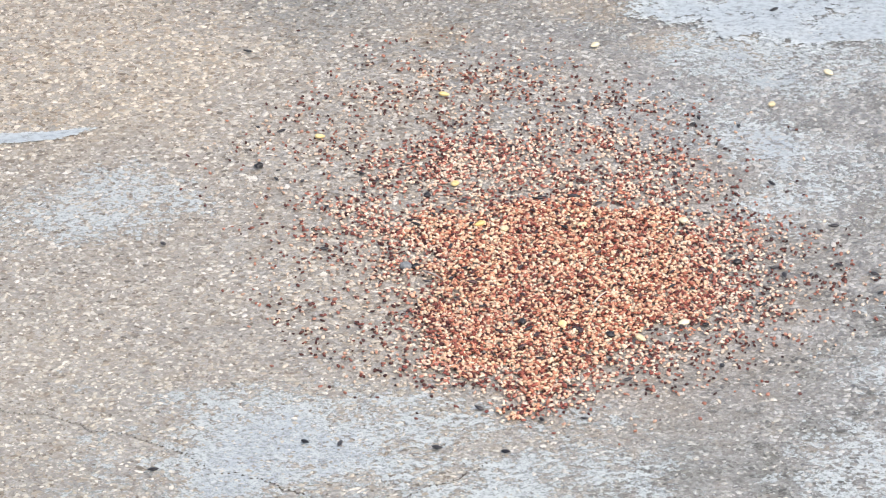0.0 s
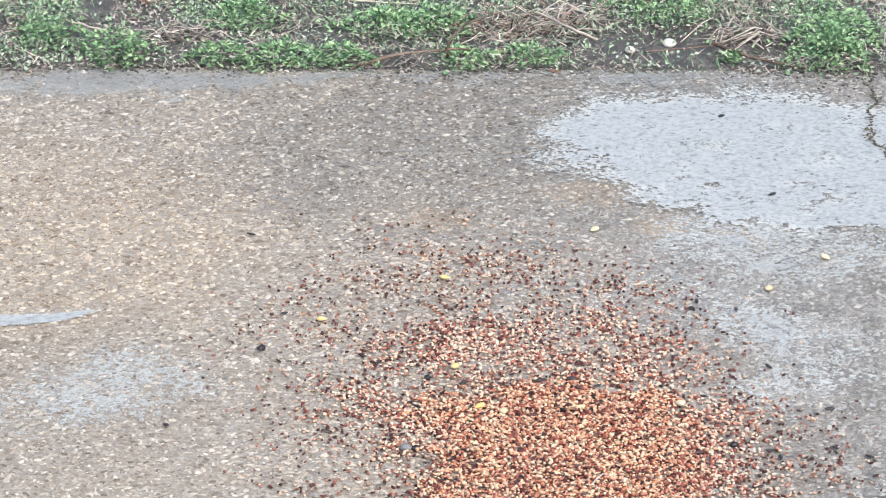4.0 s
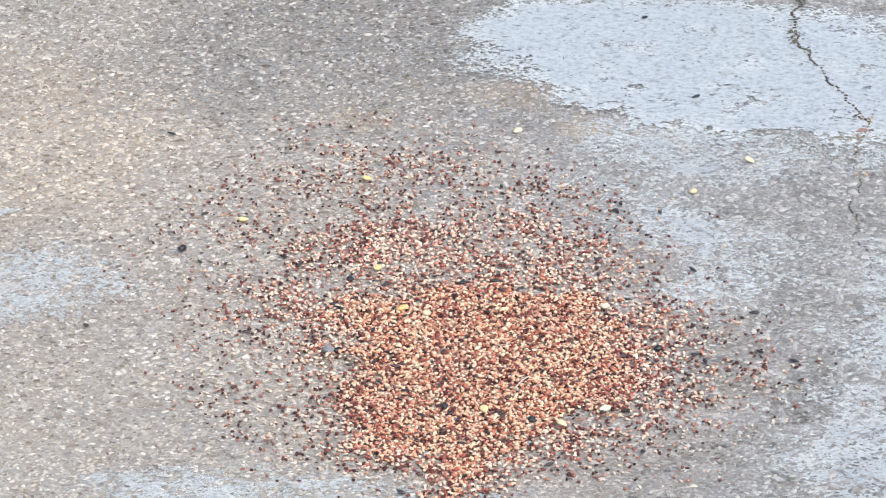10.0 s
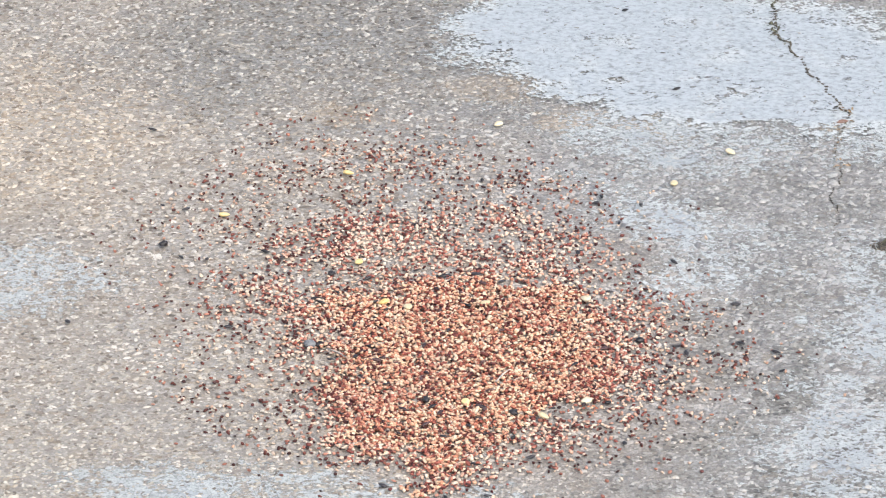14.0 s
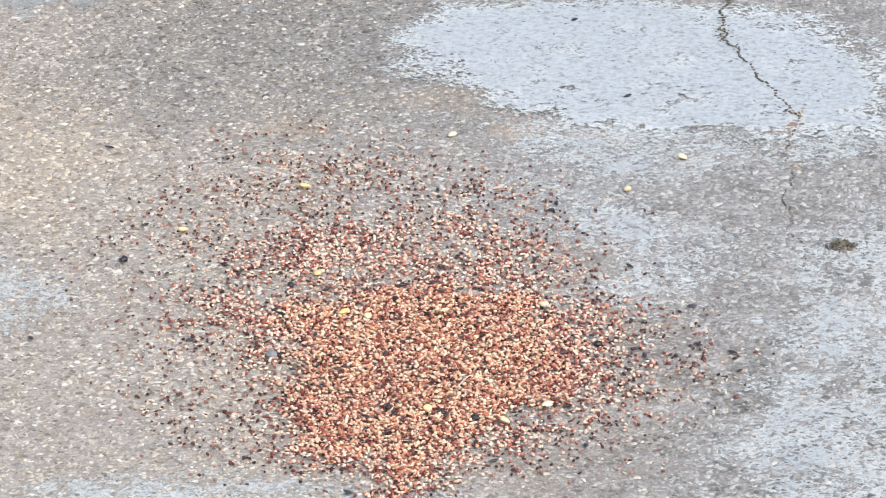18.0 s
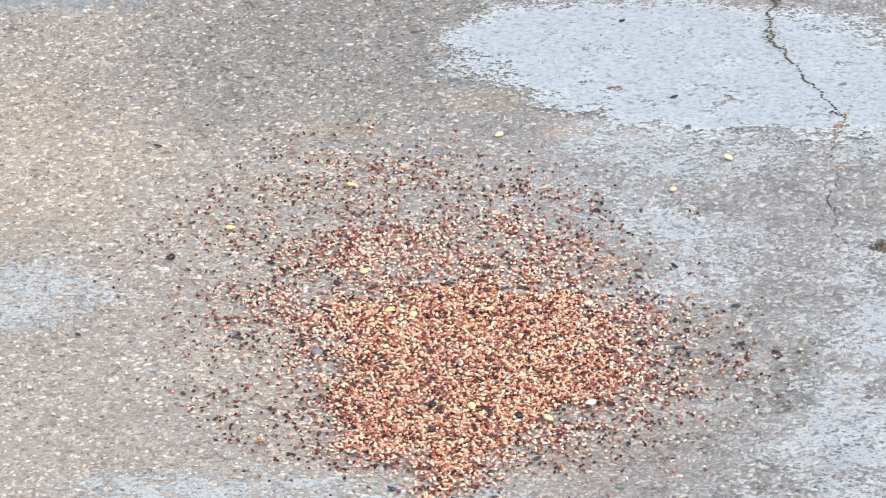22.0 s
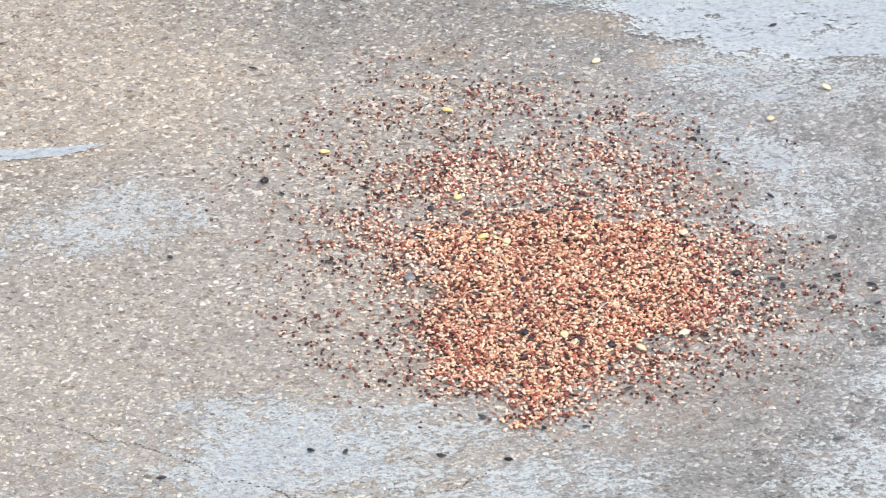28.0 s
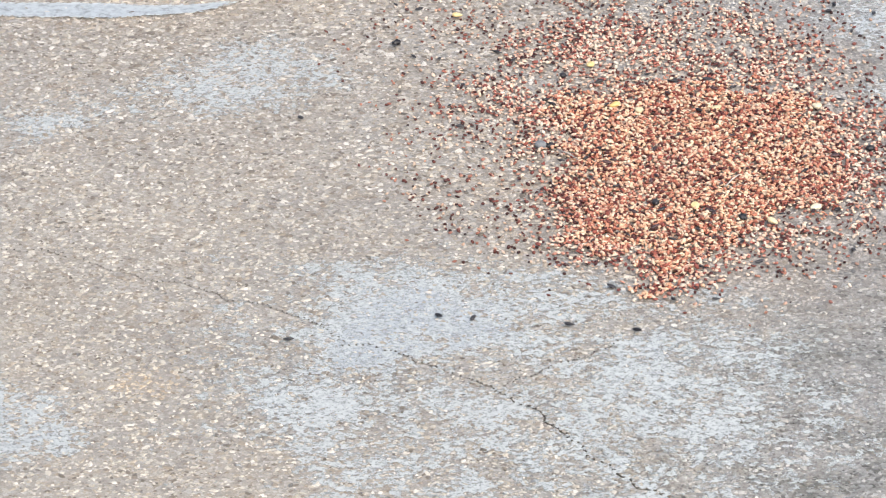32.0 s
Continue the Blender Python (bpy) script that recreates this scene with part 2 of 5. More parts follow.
def aggregate_material(single=False):
    n = Nodes("exposed_stone" if single else "exposed_aggregate")
    x, y = n.axis("X"), n.axis("Y")
    blotch = n.noise(6.0, 5, 0.6)
    off_x, off_y = n.math("DIVIDE", n.math("SUBTRACT", x, 0.08), 0.62), n.math("DIVIDE", n.math("SUBTRACT", y, 6.02), 0.52)
    reach = n.math("ADD", n.math("MULTIPLY", off_x, off_x), n.math("MULTIPLY", off_y, off_y))
    damp = n.span(n.math("ADD", reach, n.math("MULTIPLY", n.math("SUBTRACT", blotch, 0.5), 2.2)), 1.1, 0.1)
    strip = n.span(n.math("ADD", y, n.math("MULTIPLY", n.math("SUBTRACT", blotch, 0.5), 0.25)), 6.08, 6.22, 0.0, 0.45)
    damp = n.math("MAXIMUM", damp, strip)
    gold_x, gold_y = n.math("DIVIDE", n.math("ADD", x, 0.58), 0.34), n.math("DIVIDE", n.math("SUBTRACT", y, 5.58), 0.38)
    gold = n.math("ADD", n.math("MULTIPLY", gold_x, gold_x), n.math("MULTIPLY", gold_y, gold_y))
    gold = n.span(n.math("ADD", gold, n.math("MULTIPLY", n.math("SUBTRACT", blotch, 0.5), 2.4)), 1.2, 0.1)
    r = n.random() if single else n.island()
    stone = n.ramp(r, [(0.0, (0.11, 0.095, 0.08)), (0.18, (0.215, 0.182, 0.148)), (0.38, (0.305, 0.268, 0.222)), (0.62, (0.395, 0.365, 0.32)), (0.86, (0.48, 0.45, 0.405)), (1.0, (0.60, 0.575, 0.54))])
    cool = n.mix(n.span(n.math("ADD", x, n.math("MULTIPLY", n.noise(5, 4), 0.6)), 0.25, 0.7), stone, n.mix(0.5, stone, (0.291, 0.308, 0.329)))
    cool = n.mix(n.math("MULTIPLY", gold, 0.55), cool, n.mix(1.0, cool, (1.20, 1.08, 0.92), "MULTIPLY"))
    cool = n.mix(n.math("MULTIPLY", stains(n, x, y), 0.7), cool, n.mix(0.6, cool, (0.52, 0.39, 0.25)))
    clay = n.span(n.math("ADD", y, n.math("MULTIPLY", n.math("SUBTRACT", n.noise(4.0, 5), 0.5), 1.2)), 5.1, 4.2, 0.0, 0.8)
    clay = n.math("MULTIPLY", clay, n.span(x, 0.35, 0.0, 0.25, 1.0))
    cool = n.mix(clay, cool, n.mix(1.0, cool, (1.14, 1.13, 1.08), "MULTIPLY"))
    # Wet stones: deeper colours, the pale ones still pale.
    algae = n.math("MULTIPLY", n.math("MULTIPLY", n.span(n.math("ADD", x, n.span(y, 4.9, 4.0, 0.0, 0.24)), 0.15, 0.5), n.span(y, 5.2, 4.6, 0.75, 1.2)), n.span(n.noise(11, 6, 0.7), 0.38, 0.58))
    wet = n.ramp(r, [(0.0, (0.034, 0.030, 0.026)), (0.42, (0.085, 0.083, 0.073)), (0.7, (0.20, 0.195, 0.175)), (0.88, (0.36, 0.35, 0.32)), (1.0, (0.48, 0.46, 0.42))])
    cool = n.mix(n.math("MAXIMUM", n.math("MULTIPLY", damp, 0.56), n.math("MULTIPLY", algae, 0.68)), cool, wet)
    cool = n.mix(n.span(x, 0.35, -0.25, 0.0, 1.0), cool, n.mix(1.0, cool, (1.0, 0.985, 0.96), "MULTIPLY"))
    cool = n.mix(n.math("MULTIPLY", dust(n, x, y), 0.6), cool, n.mix(1.0, cool, (1.03, 0.95, 0.88), "MULTIPLY"))
    return n.done(n.mix(n.span(n.noise(700, 2), 0.35, 0.75, 0.0, 0.3), cool, (0.125, 0.107, 0.092)), 0.45)


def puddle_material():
    """A thin sheet of rain with the sky's reflection painted in as pale base colour, fullest where deep; stones and
    grit break through near its rim.
    """
    n = Nodes("water_film_painted_sheen")
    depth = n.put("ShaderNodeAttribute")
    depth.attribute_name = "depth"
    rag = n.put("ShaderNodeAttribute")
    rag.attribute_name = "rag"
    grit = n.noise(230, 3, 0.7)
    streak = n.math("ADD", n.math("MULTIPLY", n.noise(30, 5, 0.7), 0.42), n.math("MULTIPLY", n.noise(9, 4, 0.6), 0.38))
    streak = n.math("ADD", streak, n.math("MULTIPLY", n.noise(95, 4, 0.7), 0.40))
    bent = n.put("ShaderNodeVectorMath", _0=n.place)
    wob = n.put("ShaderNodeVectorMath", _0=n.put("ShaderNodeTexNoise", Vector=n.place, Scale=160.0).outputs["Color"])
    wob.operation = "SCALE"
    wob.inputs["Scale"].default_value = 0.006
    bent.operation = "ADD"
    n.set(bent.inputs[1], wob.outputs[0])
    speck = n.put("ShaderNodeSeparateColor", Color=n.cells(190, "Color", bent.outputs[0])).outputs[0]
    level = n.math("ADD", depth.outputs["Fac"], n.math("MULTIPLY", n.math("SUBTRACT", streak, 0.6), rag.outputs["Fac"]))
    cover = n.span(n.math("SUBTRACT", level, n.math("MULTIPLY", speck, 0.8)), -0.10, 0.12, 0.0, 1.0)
    sheen_mix = n.put("ShaderNodeAttribute")
    sheen_mix.attribute_name = "sheen_mix"
    # Pale tones paint the reflected sky: whiter where shallow, bluer where deep.
    shallow_sheen = n.mix(n.noise(60, 3), (0.445, 0.47, 0.468), (0.54, 0.562, 0.557))
    shallow_sheen = n.mix(n.span(n.noise(190, 4, 0.75), 0.51, 0.62, 0.0, 0.7), shallow_sheen, (0.135, 0.148, 0.135))
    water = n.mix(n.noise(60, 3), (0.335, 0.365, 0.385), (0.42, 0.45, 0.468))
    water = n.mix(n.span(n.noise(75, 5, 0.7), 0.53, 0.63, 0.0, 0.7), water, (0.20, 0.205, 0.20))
    n.done(n.mix(n.span(depth.outputs["Fac"], 0.5, 1.0), shallow_sheen, water), 0.28, n.bump(grit, 0.12, 0.001), IOR=1.33)
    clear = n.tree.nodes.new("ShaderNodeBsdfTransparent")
    mixer = n.put("ShaderNodeMixShader", Fac=n.math("MULTIPLY", n.math("MULTIPLY", cover, sheen_mix.outputs["Fac"]), n.span(n.noise(120, 4, 0.7), 0.35, 0.6, 0.82, 1.0)))
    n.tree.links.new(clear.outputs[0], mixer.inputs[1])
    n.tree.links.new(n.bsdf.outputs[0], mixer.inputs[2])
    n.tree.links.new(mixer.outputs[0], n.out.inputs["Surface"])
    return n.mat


def seed_material(name, stops, rough=0.45, red=None, single=False):
    n = Nodes(name)
    pick = n.random() if single else n.island()
    colour = n.ramp(pick, stops)
    if red:
        place = n.tree.nodes.new("ShaderNodeNewGeometry").outputs["Position"]
        colour = n.mix(n.span(n.noise(9, 4, 0.6, place), 0.46, 0.66, 0.0, 0.6), colour, n.ramp(pick, red))
    colour = n.mix(n.span(n.noise(900, 2), 0.4, 0.8, 0.0, 0.35), colour, (0.16, 0.06, 0.03))
    return n.done(colour, rough, Specular_IOR_Level=0.3)


def plain_material(name, a, b, scale=60.0, rough=0.6, dots=None, **more):
    """Two tones in a two-scale noise, moved a little from thing to thing."""
    n = Nodes(name)
    fac = n.math("ADD", n.math("MULTIPLY", n.noise(scale, 4), 0.7), n.math("MULTIPLY", n.noise(scale * 7, 2), 0.3))
    colour = n.mix(n.span(n.math("ADD", fac, n.math("MULTIPLY", n.math("SUBTRACT", n.random(), 0.5), 0.35)), 0.3, 0.7), a, b)
    return n.done(colour, rough, n.bump(n.noise(scale * 7, 2), 0.3, 0.001), **more)


def blade_material(name, stops, rough=0.55, shine=0.3, single=False):
    n = Nodes(name)
    colour = n.ramp(n.random() if single else n.island(), stops)
    colour = n.mix(n.span(n.noise(3.5, 4), 0.4, 0.7, 0.0, 0.4), colour, n.mix(0.5, colour, (0.24, 0.235, 0.175)))
    return n.done(colour, rough, Specular_IOR_Level=shine)


def soil_material():
    n = Nodes("wet_soil")
    lump = n.noise(30, 6, 0.65)
    crumb = n.noise(260, 4, 0.6)
    colour = n.ramp(lump, [(0.25, (0.04, 0.039, 0.038)), (0.5, (0.098, 0.094, 0.092)), (0.75, (0.18, 0.172, 0.168))])
    far = n.span(n.math("ABSOLUTE", n.math("SUBTRACT", n.axis("Y"), 7.0)), 1.3, 3.0)
    turf = n.ramp(n.noise(14, 6, 0.7), [(0.3, (0.05, 0.055, 0.02)), (0.5, (0.075, 0.10, 0.03)), (0.7, (0.17, 0.15, 0.08))])
    colour = n.mix(far, colour, turf)
    return n.done(colour, 0.42, n.bump(n.math("ADD", lump, crumb), 0.9, 0.008))


M_CONCRETE = concrete_material()
M_AGGREGATE = aggregate_material()
M_STONE = aggregate_material(True)
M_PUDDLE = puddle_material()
M_SOIL = soil_material()
GRAIN = [(0.0, (0.030, 0.013, 0.016)), (0.08, (0.085, 0.024, 0.024)), (0.19, (0.270, 0.076, 0.056)), (0.34, (0.470, 0.195, 0.124)), (0.52, (0.622, 0.360, 0.234)), (0.76, (0.690, 0.484, 0.332)), (1.0, (0.700, 0.574, 0.425))]
RED_GRAIN = [(0.0, (0.030, 0.013, 0.016)), (0.10, (0.080, 0.022, 0.026)), (0.28, (0.300, 0.085, 0.068)), (0.50, (0.510, 0.235, 0.165)), (0.76, (0.640, 0.450, 0.340)), (1.0, (0.670, 0.545, 0.435))]
M_MILO = seed_material("mixed_grain", GRAIN, 0.65, RED_GRAIN)
M_GRAIN = seed_material("mixed_single_grain", GRAIN, 0.65, RED_GRAIN, True)
M_THIN = seed_material("thin_grain", [(0.0, (0.030, 0.013, 0.015)), (0.12, (0.080, 0.024, 0.024)), (0.25, (0.250, 0.075, 0.062)), (0.42, (0.450, 0.200, 0.145)), (0.62, (0.610, 0.430, 0.325)), (1.0, (0.680, 0.590, 0.480))], 0.65)
M_LOOSE = seed_material("loose_grain", [(0.0, (0.024, 0.011, 0.012)), (0.17, (0.062, 0.022, 0.020)), (0.36, (0.17, 0.056, 0.046)), (0.52, (0.38, 0.175, 0.125)), (0.70, (0.54, 0.40, 0.30)), (1.0, (0.62, 0.54, 0.45))], 0.65)


def single_seed_material():
    n = Nodes("single_grain")
    return n.done(n.ramp(n.random(), [(0.0, (0.026, 0.013, 0.013)), (0.20, (0.075, 0.027, 0.024)), (0.44, (0.20, 0.065, 0.052)), (0.70, (0.38, 0.18, 0.13)), (1.0, (0.56, 0.43, 0.33))]), 0.55)


M_SINGLE = single_seed_material()
M_CORN = plain_material("maize", (0.62, 0.44, 0.16), (0.68, 0.55, 0.28), 90, 0.5)
M_PALE_CORN = plain_material("pale_maize", (0.56, 0.47, 0.29), (0.63, 0.57, 0.42), 90, 0.5)
M_HUSK = plain_material("black_husk", (0.009, 0.008, 0.010), (0.037, 0.033, 0.037), 160, 0.42)
M_PEBBLE = plain_material("white_pebble", (0.62, 0.60, 0.55), (0.76, 0.75, 0.71), 0.6, 0.5)
M_CAP = plain_material("white_plastic", (0.48, 0.53, 0.60), (0.56, 0.61, 0.67), 25, 0.35)
M_LEAF = blade_material("weed_leaf", [(0.0, (0.070, 0.160, 0.085)), (0.4, (0.150, 0.290, 0.150)), (0.75, (0.255, 0.405, 0.220)), (1.0, (0.390, 0.530, 0.310))], 0.6, 0.2)
M_LEAF_SINGLE = blade_material("single_weed_leaf", [(0.0, (0.070, 0.160, 0.085)), (0.4, (0.150, 0.290, 0.150)), (0.75, (0.255, 0.405, 0.220)), (1.0, (0.390, 0.530, 0.310))], 0.6, 0.2, True)
M_LAWN = blade_material("lawn_leaf", [(0.0, (0.140, 0.205, 0.150)), (0.3, (0.255, 0.360, 0.265)), (0.65, (0.360, 0.475, 0.360)), (1.0, (0.470, 0.575, 0.455))], 0.65, 0.15)
M_GRASS = blade_material("grass_blade", [(0.0, (0.090, 0.195, 0.100)), (0.5, (0.175, 0.335, 0.175)), (1.0, (0.310, 0.480, 0.285))], 0.6, 0.2)
M_STRAW = blade_material("dead_grass", [(0.0, (0.175, 0.150, 0.130)), (0.35, (0.345, 0.305, 0.270)), (0.7, (0.480, 0.435, 0.390)), (1.0, (0.590, 0.555, 0.505))])
M_STALK = blade_material("dry_stalk", [(0.0, (0.175, 0.150, 0.130)), (0.35, (0.345, 0.305, 0.270)), (0.7, (0.480, 0.435, 0.390)), (1.0, (0.590, 0.555, 0.505))], single=True)
M_LITTER = blade_material("leaf_litter", [(0.0, (0.10, 0.084, 0.078)), (0.4, (0.265, 0.222, 0.205)), (0.75, (0.42, 0.37, 0.345)), (1.0, (0.58, 0.535, 0.51))])
M_BROWN_STALK = blade_material("brown_stalk", [(0.0, (0.073, 0.062, 0.058)), (0.4, (0.196, 0.165, 0.154)), (0.75, (0.323, 0.285, 0.265)), (1.0, (0.451, 0.420, 0.403))], single=True)
M_RUST = blade_material("rusty_litter", [(0.0, (0.07, 0.042, 0.036)), (0.5, (0.22, 0.125, 0.095)), (1.0, (0.38, 0.27, 0.215))])
M_MOSS = blade_material("crack_moss", [(0.0, (0.05, 0.052, 0.04)), (0.6, (0.11, 0.11, 0.08)), (1.0, (0.22, 0.21, 0.155))], 0.8, 0.1)
M_OCHRE = blade_material("ochre_leaf", [(0.0, (0.12, 0.075, 0.045)), (0.5, (0.30, 0.20, 0.12)), (1.0, (0.46, 0.34, 0.21))], 0.7, 0.1)
M_GREY_PEBBLE = plain_material("grey_pebble", (0.16, 0.17, 0.18), (0.26, 0.27, 0.28), 120, 0.6)
M_DIRT = blade_material("crack_soil", [(0.0, (0.03, 0.025, 0.022)), (0.6, (0.08, 0.068, 0.058)), (1.0, (0.20, 0.16, 0.12))])
M_RED_TWIG = plain_material("red_bark", (0.28, 0.18, 0.14), (0.42, 0.32, 0.26), 40, 0.6)
M_TWIG = plain_material("twig_bark", (0.075, 0.052, 0.042), (0.18, 0.13, 0.105), 40, 0.65)


# ---- mesh tools ----
def mesh_of(name, verts, tris, mat, smooth=True):
    verts, tris = np.asarray(verts, np.float32), np.asarray(tris, np.int32)
    me = bpy.data.meshes.new(name)
    me.vertices.add(len(verts))
    me.vertices.foreach_set("co", verts.ravel())
    me.loops.add(tris.size)
    me.loops.foreach_set("vertex_index", tris.ravel())
    me.polygons.add(len(tris))
    me.polygons.foreach_set("loop_start", np.arange(0, tris.size, tris.shape[1], dtype=np.int32))
    me.polygons.foreach_set("use_smooth", np.full(len(tris), smooth))
    me.update(calc_edges=True)
    me.materials.append(mat)
    return me


def under(name, me, parent, label="", kind=""):
    ob = new(name, me)
    ob.parent = parent
    return tagged(ob, label, kind=kind)


def ball():
    """An icosahedron: the least round lump."""
    g = (1 + 5 ** 0.5) / 2
    v = np.array([(-1, g, 0), (1, g, 0), (-1, -g, 0), (1, -g, 0), (0, -1, g), (0, 1, g), (0, -1, -g), (0, 1, -g), (g, 0, -1), (g, 0, 1), (-g, 0, -1), (-g, 0, 1)], float)
    f = [(0, 11, 5), (0, 5, 1), (0, 1, 7), (0, 7, 10), (0, 10, 11), (1, 5, 9), (5, 11, 4), (11, 10, 2), (10, 7, 6), (7, 1, 8),
         (3, 9, 4), (3, 4, 2), (3, 2, 6), (3, 6, 8), (3, 8, 9), (4, 9, 5), (2, 4, 11), (6, 2, 10), (8, 6, 7), (9, 8, 1)]
    return v / np.linalg.norm(v[0]), np.array(f)


def turns(yaw, pitch, roll):
    """Rotation matrices for arrays of angles."""
    cy, sy, cp, sp, cr, sr = np.cos(yaw), np.sin(yaw), np.cos(pitch), np.sin(pitch), np.cos(roll), np.sin(roll)
    z = np.zeros_like(cy)
    o = z + 1
    stack = lambda rows: np.stack([np.stack(r, -1) for r in rows], -2)
    return stack([(cy, -sy, z), (sy, cy, z), (z, z, o)]) @ stack([(cp, z, sp), (z, o, z), (-sp, z, cp)]) @ stack([(o, z, z), (z, cr, -sr), (z, sr, cr)])


def strew(shape, places, sizes, rot, rng, rough=0.0):
    """One shape many times: places (n, 3), sizes (n, 3), rotations (n, 3, 3)."""
    v, f = shape
    pts = v[None] * sizes[:, None, :]
    if rough:
        pts = pts * (1 + rough * rng.standard_normal((len(places), len(v), 1)))
    pts = np.einsum("nij,nvj->nvi", rot, pts) + places[:, None, :]
    tris = f[None] + (np.arange(len(places)) * len(v))[:, None, None]
    return pts.reshape(-1, 3), tris.reshape(-1, f.shape[1])


def inside(poly, p):
    """Which of the points p (n, 2) lie in the polygon."""
    hit = np.zeros(len(p), bool)
    for (ax, ay), (bx, by) in zip(poly, poly[1:] + poly[:1]):
        cross = (ay > p[:, 1]) != (by > p[:, 1])
        hit ^= cross & (p[:, 0] < (bx - ax) * (p[:, 1] - ay) / (by - ay + 1e-12) + ax)
    return hit


def wavy(p, scale, seed=0):
    """A smooth noise in 0..1 at points (n, 2)."""
    return np.array([noise.fractal(Vector((x * scale, y * scale, seed * 7.3)), 1.0, 2.0, 3) for x, y in p]) * 0.5 + 0.5


def tube(points, radii, sides=6):
    """A tapered round stem along points."""
    points = [Vector(p) for p in points]
    verts, tris = [], []
    for i, p in enumerate(points):
        d = (points[min(i + 1, len(points) - 1)] - points[max(i - 1, 0)]).normalized()
        a = d.cross(Vector((0, 0, 1)) if abs(d.z) < 0.9 else Vector((1, 0, 0))).normalized()
        b = d.cross(a)
        for k in range(sides):
            w = 2 * math.pi * k / sides
            verts.append(p + (a * math.cos(w) + b * math.sin(w)) * radii[i])
    for i in range(len(points) - 1):
        for k in range(sides):
            a, b = i * sides + k, i * sides + (k + 1) % sides
            tris += [(a, b, b + sides), (a, b + sides, a + sides)]
    for end in (0, len(points) - 1):
        verts.append(points[end])
        for k in range(sides):
            tris.append((len(verts) - 1, end * sides + (k + 1) % sides, end * sides + k))
    return [tuple(v) for v in verts], tris


# ---- ground, slab and cracks ----
EDGE = 6.285  # where the slab ends and the lawn begins


def lawn_height(x, y):
    if y < EDGE - 0.12:
        return -0.06
    rise = min(1.0, max(0.0, (y - EDGE + 0.06) / 0.07))
    bump = noise.fractal(Vector((x * 7, y * 7, 2.0)), 1.0, 2.0, 3) * 0.012 + noise.fractal(Vector((x * 30, y * 30, 5.0)), 1.0, 2.0, 2) * 0.004
    return -0.020 + rise * (0.025 + 1.0 * bump) if y < 12 else 0.004


def ground():
    xs = np.concatenate([-np.geomspace(300, 1.7, 14), np.arange(-1.6, 1.61, 0.02), np.geomspace(1.7, 300, 14)])
    ys = np.concatenate([-np.geomspace(300, 1, 12), np.arange(0, 6.0, 1.0), np.arange(6.1, 8.5, 0.02), np.geomspace(8.6, 300, 14)])
    verts = [(x, y, lawn_height(x, y)) for y in ys for x in xs]
    w = len(xs)
    quads = [(j * w + i, j * w + i + 1, (j + 1) * w + i + 1, (j + 1) * w + i) for j in range(len(ys) - 1) for i in range(w - 1)]
    ob = new("ground", mesh_of("ground", verts, quads, M_SOIL))
    return tagged(ob, "dark wet soil of a patchy winter lawn", "ground", kind="structure")


def jagged(line, rng, step=0.012, swing=0.15):
    """A polyline broken up by midpoint jitter."""
    pts = [np.array(p, float) for p in line]
    while max(np.linalg.norm(b - a) for a, b in zip(pts, pts[1:])) > step:
        out = [pts[0]]
        for a, b in zip(pts, pts[1:]):
            d = b - a
            if np.linalg.norm(d) > step:
                out.append((a + b) / 2 + np.array([-d[1], d[0]]) * rng.uniform(-swing, swing))
            out.append(b)
        pts = out
    return pts


def crack_cutter(line, wide, rng):
    pts = jagged(line, np.random.default_rng(5))
    verts, tris = [], []
    for i, p in enumerate(pts):
        d = pts[min(i + 1, len(pts) - 1)] - pts[max(i - 1, 0)]
        side = np.array([-d[1], d[0]]) / (np.linalg.norm(d) + 1e-9)
        taper = min(1.0, 0.25 + 0.2 * min(i, len(pts) - 1 - i))
        h = wide * taper * rng.uniform(0.45, 1.25) / 2
        top = h * 1.6
        verts += [(*(p - side * top), 0.01), (*(p + side * top), 0.01), (*(p + side * h * 0.4), -0.016), (*(p - side * h * 0.4), -0.016)]
    for i in range(len(pts) - 1):
        a = 4 * i
        tris += [(a + k, a + (k + 1) % 4, a + 4 + (k + 1) % 4, a + 4 + k) for k in range(4)]
    n = len(verts) - 4
    bm = bmesh.new()
    vs = [bm.verts.new(v) for v in verts]
    for q in tris:
        bm.faces.new([vs[k] for k in q])
    bm.faces.new([vs[k] for k in (3, 2, 1, 0)])
    bm.faces.new([vs[n + k] for k in (0, 1, 2, 3)])
    bmesh.ops.recalc_face_normals(bm, faces=bm.faces)
    return bm


